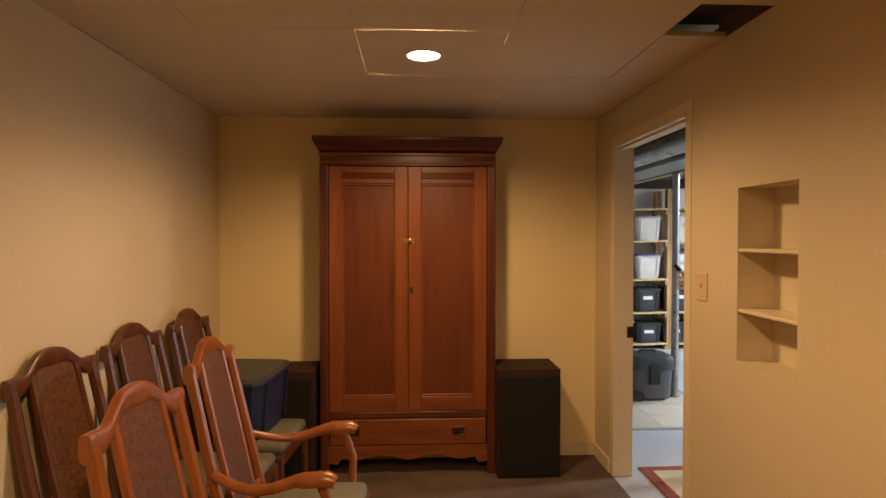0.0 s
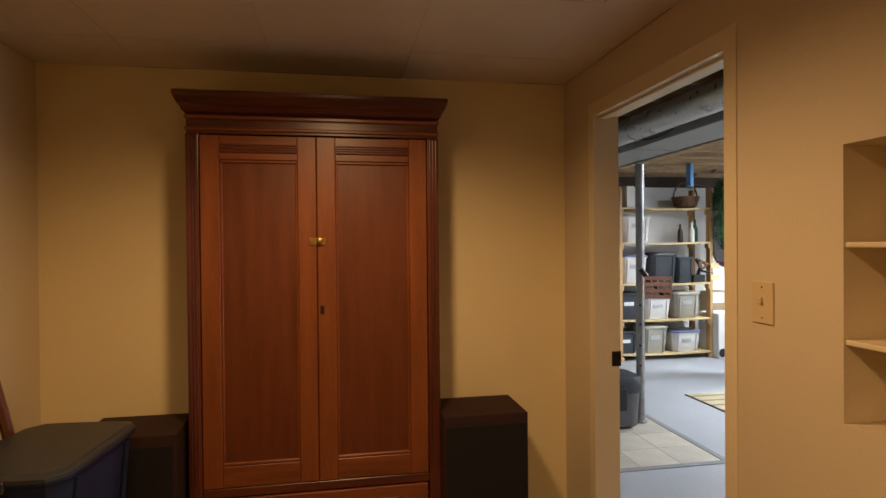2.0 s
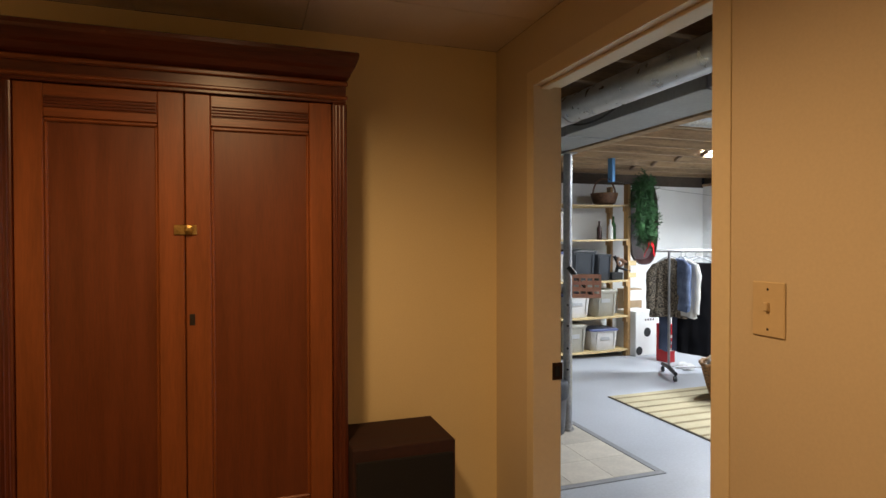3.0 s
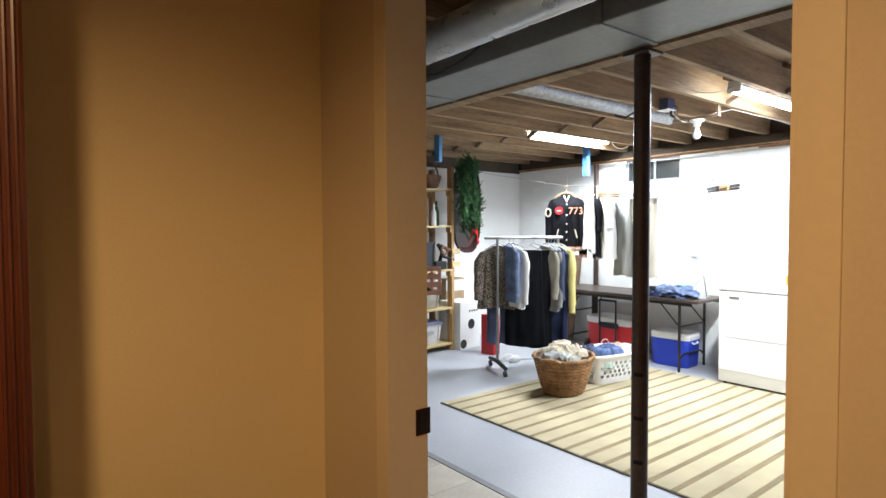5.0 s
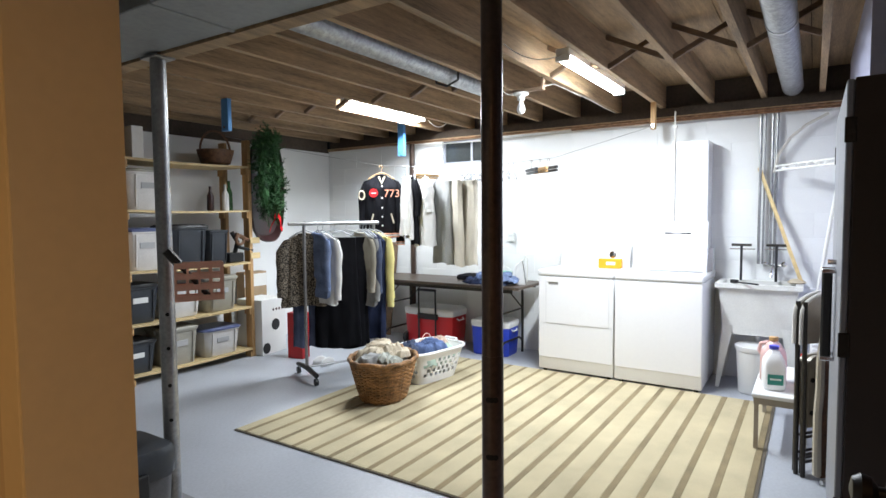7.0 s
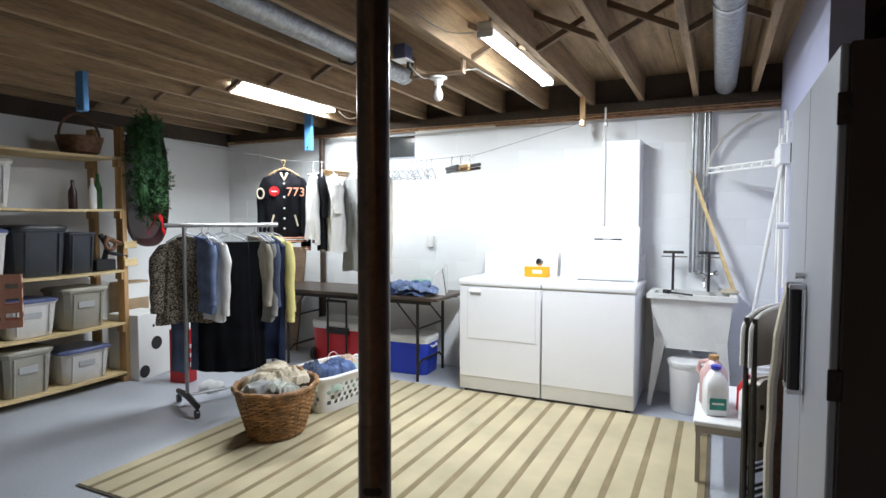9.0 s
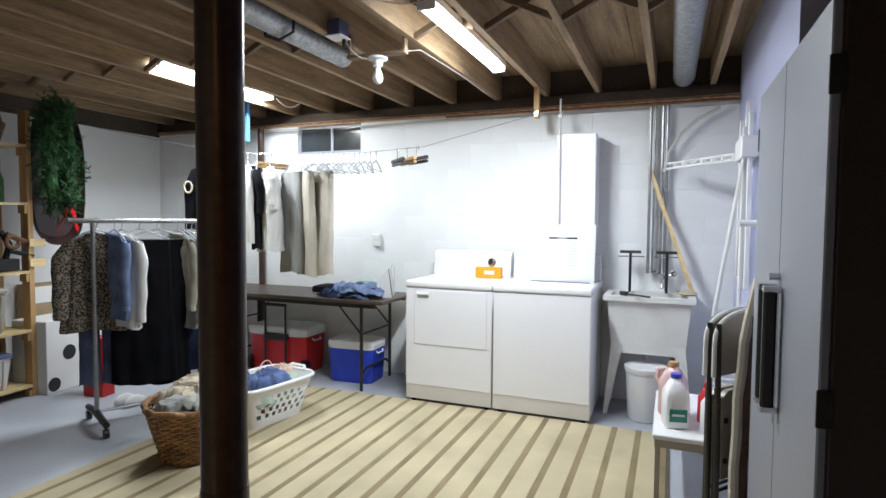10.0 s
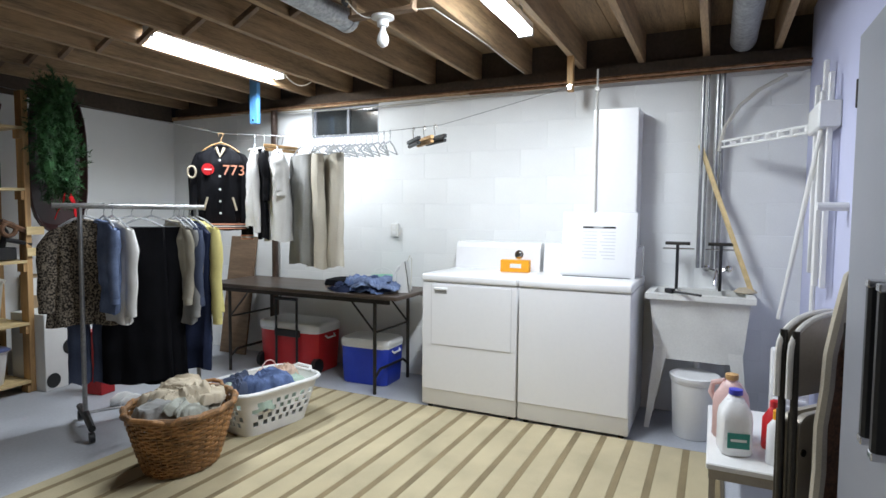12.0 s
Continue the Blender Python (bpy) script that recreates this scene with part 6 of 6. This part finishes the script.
part("body", lathe([(0.075, 0), (0.08, 0.01), (0.095, 0.09), (0.10, 0.092)], 20), mat("green_plastic", (0.10, 0.42, 0.25), 0.4, var=0.08), gb, smooth=True)
part("handle", T([(0.0, 0.095 * math.cos(a), 0.09 + 0.06 * math.sin(a)) for a in [math.pi * k / 10 for k in range(11)]], 0.004, 6), M_WHITEP, gb)
db = thing("dark_bag", "dark folded bag on the table", "bag", pose(6.35, 6.12, 0.746))
part("bag", lathe([(0.95, 0), (1.0, 0.01), (0.95, 0.045), (0.6, 0.06)], 24, 0.12, 0.18, 4), C_BLACK, db, smooth=True)

# back post and leaning board in the corner
pc = thing("corner_post", "dark steel post behind the folding table", "post", pose(6.58 - 0.045, 7.05, 0))
part("shaft", T([(0, 0, 0), (0, 0, 2.27)], 0.03, 16), M_POLE, pc, smooth=True)
lb = thing("leaning_board", "dark plywood sheet leaning in the corner", "board", pose(6.42, 7.62, 0, 0, 9, 0))
part("sheet", B(-0.012, 0.012, -0.3, 0.02, 0.004, 1.12, bev=0.002), M_BRIDGE, lb)


# ---- timber shelving and its contents ----
SZ = (0.07, 0.52, 0.976, 1.50, 1.94)
SY0, SY1 = 7.895, 8.36
PX = (2.42, 3.64, 4.90)


def shelf_unit(x0, x1, left_post):
    u = thing("timber_shelves", "home-made pine shelving against the block wall", "shelves", None, "pine shelving")
    for y in (SY0, SY1 - 0.09):
        for x in ((x0, x1) if left_post else (x1,)):
            part("post", B(x - 0.02, x + 0.02, y, y + 0.09, 0.0, 2.20, bev=0.003), M_PINE, u)
    a = x0 + 0.02
    for z in SZ:
        sag = 0.0
        def board(w, v, z=z):
            return (a + (x1 - 0.02 - a) * w, SY0 - 0.005 + (SY1 - SY0) * v, z - 0.012 * math.sin(math.pi * w))
        part("shelf_board", sheet(board, 14, 1, 0.02), M_PINEX, u, "sagging pale shelf board")
        for y in (SY0, SY1 - 0.09):
            for x, s in ((x0 + 0.02, 1), (x1 - 0.02, -1)):
                part("cleat", B(min(x, x + s * 0.02), max(x, x + s * 0.02), y + 0.005, y + 0.085, z - 0.085, z - 0.022), M_PINE, u)
    return u


shelf_unit(PX[1], PX[2], True)
shelf_unit(PX[0], PX[1] - 0.045, True)


def shelf_tub(x, level, w, h, body, lid, label, label_m=None, turn=0.0, d=0.36):
    u = (x - PX[1]) / (PX[2] - PX[1]) if x > PX[1] else (x - PX[0]) / (PX[1] - PX[0])
    z = SZ[level] - 0.012 * math.sin(math.pi * min(max(u, 0), 1)) + 0.003
    return tub("storage_tub", pose(x, SY0 + 0.20, z, 0, 0, turn), w, d, h, body, lid, label, 0.84, label_m)


shelf_tub(3.72, 0, 0.36, 0.30, M_NAVYLID, M_BLACK, "black plastic tub with a lid on the bottom shelf", M_PAPER)
shelf_tub(4.13, 0, 0.36, 0.37, M_BINGREY, M_BINGREY, "taupe plastic tub with a lid on the bottom shelf", M_GREYINK)
shelf_tub(4.57, 0, 0.42, 0.29, M_BINWHITE, M_BINBLUE, "milky plastic tub with a slate-blue lid on the bottom shelf", M_GREYINK)
shelf_tub(3.77, 1, 0.34, 0.34, M_NAVYLID, M_BLACK, "black plastic tub with a lid on a shelf", M_PAPER)
shelf_tub(4.17, 1, 0.38, 0.29, M_BINWHITE, M_BINBLUE, "milky plastic tub with a slate-blue lid on a shelf", M_GREYINK)
shelf_tub(4.58, 1, 0.37, 0.34, M_BINGREY, M_BINGREY, "taupe plastic tub with a lid on a shelf", M_GREYINK)
shelf_tub(3.85, 2, 0.36, 0.37, M_BINWHITE, M_BINBLUE, "milky plastic tub with a slate-blue lid on a shelf", M_GREYINK)
shelf_tub(4.25, 2, 0.40, 0.40, M_NAVYLID, M_BLACK, "charcoal plastic tub on a shelf")
shelf_tub(4.55, 2, 0.26, 0.36, M_NAVYLID, None, "charcoal open crate on a shelf")
shelf_tub(3.88, 3, 0.40, 0.36, M_BINWHITE, M_BINGREY, "milky plastic tub with a grey lid on a shelf", M_GREYINK)
shelf_tub(3.35, 0, 0.38, 0.30, M_NAVYLID, M_BLACK, "black plastic tub with a lid on the bottom shelf", M_PAPER)
shelf_tub(2.95, 0, 0.38, 0.34, M_BINGREY, M_BINGREY, "taupe plastic tub with a lid on the bottom shelf")
shelf_tub(3.33, 1, 0.38, 0.33, M_NAVYLID, M_BLACK, "black plastic tub with a lid on a shelf", M_PAPER)
shelf_tub(2.92, 1, 0.38, 0.30, M_BINWHITE, M_BINBLUE, "milky plastic tub with a slate-blue lid on a shelf")
shelf_tub(3.33, 2, 0.38, 0.34, M_BINWHITE, M_BINBLUE, "milky plastic tub with a slate-blue lid on a shelf")
shelf_tub(2.92, 2, 0.38, 0.34, M_NAVY, M_NAVY, "navy plastic tub on a shelf")
shelf_tub(3.33, 3, 0.38, 0.34, M_BINWHITE, M_BINGREY, "milky plastic tub with a grey lid on a shelf")
cx = thing("white_carton", "upright white carton on the top shelf", "carton", pose(3.80, SY0 + 0.15, SZ[4] + 0.002))
part("carton", B(-0.05, 0.05, -0.1, 0.1, 0, 0.27, bev=0.003), M_PAPER, cx)
# rack of dark gadgets on the third shelf
gg = thing("camera_tripod_head", "dark folded tripod gear at the end of a shelf", "tripod", pose(4.76, SY0 + 0.08, SZ[2] + 0.004))
part("base_block", B(-0.09, 0.08, -0.04, 0.12, 0, 0.09, bev=0.006), M_BLACK, gg)
part("neck", T([(0, 0, 0.09), (0.02, -0.02, 0.2), (-0.03, 0, 0.3)], 0.022, 8), M_BLACK, gg)
part("ring", T([(0.02 + 0.045 * math.cos(a), -0.06, 0.22 + 0.045 * math.sin(a)) for a in [2 * math.pi * k / 14 for k in range(15)]], 0.016, 8), M_BROWNW, gg)
part("arm", T([(-0.02, -0.05, 0.28), (0.14, -0.07, 0.20)], 0.02, 6), M_BROWNW, gg)
part("arm", T([(0.0, -0.05, 0.15), (0.16, -0.07, 0.11)], 0.016, 6), M_BLACK, gg)
for z in (1.035, 1.19):
    tg = thing("paper_tag", "pale yellow paper tag on the shelf post", "paper tag", pose(4.93, SY0 - 0.014, z, 0, 0, 10))
    part("tag", B(-0.06, 0.075, -0.004, 0.004, -0.03, 0.03, bev=0.001), M_PINEX, tg)
bk = thing("handled_basket", "dark brown round basket with a hoop handle on the top shelf", "basket", pose(4.66, SY0 + 0.2, SZ[4] + 0.002))
part("bowl", lathe([(0.10, 0), (0.14, 0.02), (0.17, 0.12), (0.175, 0.15), (0.16, 0.15)], 24), M_BROWNW, bk, smooth=True)
part("hoop_handle", T([(0.17 * math.cos(a), 0, 0.14 + 0.2 * math.sin(a)) for a in [math.pi * k / 14 for k in range(15)]], 0.011, 8), M_BROWNW, bk, smooth=True)
for k, (x, mm, h) in enumerate(((4.70, C_WHITE, 0.26), (4.78, M_GREEN, 0.3), (4.60, M_MAROON, 0.24))):
    bo = thing("bottle", "tall bottle standing on the fourth shelf", "bottle", pose(x, SY0 + 0.12 + 0.05 * k, SZ[3] - 0.006))
    part("body", lathe([(0.03, 0), (0.034, 0.01), (0.033, h * 0.6), (0.013, h * 0.8), (0.013, h)], 14), mm, bo, smooth=True)

# wreath and sled hung at the end of the shelving
sl = thing("plastic_sled", "dark maroon plastic sled hung at the end of the shelves", "sled", pose(5.135, 7.99, 1.71, 90, 0, 0))
part("shell", lathe([(0.3, 0.0), (0.9, 0.03), (1.0, 0.09), (1.03, 0.09), (1.0, 0.04), (0.5, -0.02)], 32, 0.21, 0.53, 3), M_MAROON, sl, smooth=True)
wr = thing("wreath", "full green fir wreath with a red ribbon hung by the shelves", "wreath", pose(5.045, 7.77, 1.86))
bm = bmesh.new()
rnd = random.Random(5)
for k in range(900):
    # one twig: a short stem with needles fanned along it
    a, b = rnd.uniform(0, 2 * math.pi), rnd.uniform(0, 2 * math.pi)
    R, rr = 0.13, rnd.uniform(0.02, 0.135)
    c = Vector(((R + rr * math.cos(b)) * math.cos(a) * 0.62, 0.7 * rr * math.sin(b), R * math.sin(a) * 2.6 + rr * math.cos(b) * math.sin(a)))
    o = Vector((math.cos(b) * math.cos(a), math.sin(b), math.cos(b) * math.sin(a)))
    d = (o + Vector((-math.sin(a), 0, math.cos(a))) * 0.8 + Vector((rnd.gauss(0, 0.5), rnd.gauss(0, 0.5), rnd.gauss(0, 0.5)))).normalized()
    n1 = d.orthogonal().normalized()
    n2 = d.cross(n1)
    for i in range(16):
        p = c + d * (0.005 * i)
        t = rnd.uniform(0, 2 * math.pi)
        e = (d * 0.6 + n1 * math.cos(t) + n2 * math.sin(t)).normalized() * rnd.uniform(0.026, 0.042)
        s = e.cross(d).normalized() * 0.0042
        bm.faces.new([bm.verts.new(q) for q in (p - s, p + s, p + e)])
tagged(part("fir_needles", bm, M_GREEN, wr), kind="stuff")
part("hoop", T([(0.13 * 0.62 * math.cos(a), 0, 0.13 * 2.6 * math.sin(a)) for a in [2 * math.pi * k / 30 for k in range(31)]], 0.05, 8), M_GREEN, wr)
for s in (-1, 1):
    part("ribbon", sheet(lambda u, v, s=s: (s * 0.02 + s * 0.06 * u + 0.015 * v, -0.085 - 0.015 * math.sin(u * 6), -0.43 - 0.16 * u + 0.035 * v), 8, 2, 0.003), M_REDRIB, wr, "red ribbon tail")
# cartons on the floor
wc = thing("appliance_carton", "white appliance carton with dark printing on the floor", "carton", pose(4.93, 7.80, 0, 0, 0, 8))
part("carton", B(0, 0.36, 0, 0.34, 0, 0.575, bev=0.004), M_PAPER, wc)
part("print_oval", T([(0.20, -0.0005, 0.30), (0.20, -0.003, 0.30)], 0.06, 20), M_INK, wc)
part("print_shape", T([(0.06, -0.0005, 0.07), (0.06, -0.003, 0.07)], 0.055, 20), M_INK, wc)
for k in range(4):
    part("print_dot", T([(0.17 + 0.045 * k, -0.0005, 0.46), (0.17 + 0.045 * k, -0.002, 0.46)], 0.014, 12), M_MAROON, wc)
bc2 = thing("brown_carton", "brown cardboard carton behind the white carton", "carton", pose(5.10, 8.28, 0))
part("carton", B(0, 0.3, 0, 0.14, 0, 0.82, bev=0.003), M_CARD, bc2)
part("flap", B(0.0, 0.3, -0.002, 0.004, 0.66, 0.80), M_PAPER, bc2)
rx = thing("red_carton", "red printed carton behind the garment rack", "carton", pose(5.06, 7.36, 0, 0, 0, 10))
part("carton", B(0, 0.12, 0, 0.18, 0, 0.46, bev=0.003), M_RED, rx)
for z in (0.30, 0.22, 0.14):
    part("print_bar", B(0.03, 0.09, -0.003, -0.0005, z, z + 0.035), M_PAPER, rx)
sh = thing("shoes", "pair of small white shoes under the rack", "shoes", pose(5.02, 6.98, 0))
for s in (0, 0.1):
    part("shoe", lathe([(0.9, 0.004), (1.0, 0.015), (0.9, 0.05), (0.4, 0.075)], 16, 0.09, 0.033), C_WHITE, sh, smooth=True).matrix_basis = pose(0, s, 0)
# orange crate hung on the grey post
oc = thing("orange_crate", "orange slatted plastic crate hung on the grey post", "crate", pose(2.595, 5.512, 1.045, 0, 0, -30))
CW, CD = 0.21, 0.075
for z in (0.0, 0.05, 0.10, 0.15):
    for q in ((0, CW, 0, 0.006), (0, CW, CD - 0.006, CD), (0, 0.006, 0.006, CD - 0.006), (CW - 0.006, CW, 0.006, CD - 0.006)):
        part("slat", B(q[0], q[1], q[2], q[3], z, z + 0.026), M_SALMON, oc)
for k in range(5):
    for y in (-0.002, CD - 0.006):
        part("stave", B(k * 0.05, k * 0.05 + 0.01, y, y + 0.008, 0, 0.176), M_SALMON, oc)
part("floor", B(0.006, CW - 0.006, 0.006, CD - 0.006, 0.0, 0.006), M_SALMON, oc)
hm = thing("hand_tool", "dark metal hand tool tilted in the orange crate", "hand tool", pose(2.595, 5.512, 1.055, 0, 0, -30))
part("bar", T([(0.15, 0.035, 0.0), (0.01, 0.035, 0.175)], 0.013, 8), M_DARKMETAL, hm)
part("grip", T([(0.02, 0.035, 0.163), (-0.03, 0.035, 0.225)], 0.022, 8), M_DARKMETAL, hm)
# tool box on the vinyl
tx = thing("tool_box", "black and grey rolling tool box on the vinyl floor", "tool box", pose(2.15, 5.45, 0.004, 0, 0, 0))
part("body", lathe([(0.86, 0.02), (0.88, 0.03), (0.96, 0.30)], 28, 0.20, 0.17, 8), mat("grey_toolbox", (0.10, 0.10, 0.105), 0.5, var=0.15), tx, smooth=True).matrix_basis = pose(0.2, 0.17, 0)
part("lid", lathe([(1.0, 0.29), (1.03, 0.30), (1.03, 0.39), (0.96, 0.42), (0.6, 0.43)], 28, 0.20, 0.17, 8), M_NAVYLID, tx, "dark ribbed lid", smooth=True).matrix_basis = pose(0.2, 0.17, 0)
part("latch", B(0.15, 0.25, -0.022, 0.0, 0.16, 0.34, bev=0.006), M_BLACK, tx)
part("latch", B(0.395, 0.418, 0.10, 0.22, 0.16, 0.34, bev=0.006), M_BLACK, tx)
part("handle", T([(0.12, 0.17, 0.43), (0.13, 0.17, 0.45), (0.27, 0.17, 0.45), (0.28, 0.17, 0.43)], 0.010, 8), M_BLACK, tx)
for y in (0.02, 0.32):
    part("wheel", T([(0.06, y - 0.02, 0.05), (0.06, y + 0.02, 0.05)], 0.05, 16), M_BLACK, tx, smooth=True)
# red-edged mat just past the door
dm = thing("door_mat", "red-bordered pale mat beside the doorway", "mat", pose(1.60, 3.22, 0))
part("border", B(0, 0.5, 0, 0.75, -0.001, 0.008, bev=0.002), mat("red_mat_border", (0.22, 0.035, 0.02), 0.9, var=0.2, fine=300, bump=0.6), dm)
part("field", B(0.07, 0.43, 0.07, 0.68, 0.0, 0.010, bev=0.002), M_RUGA, dm)
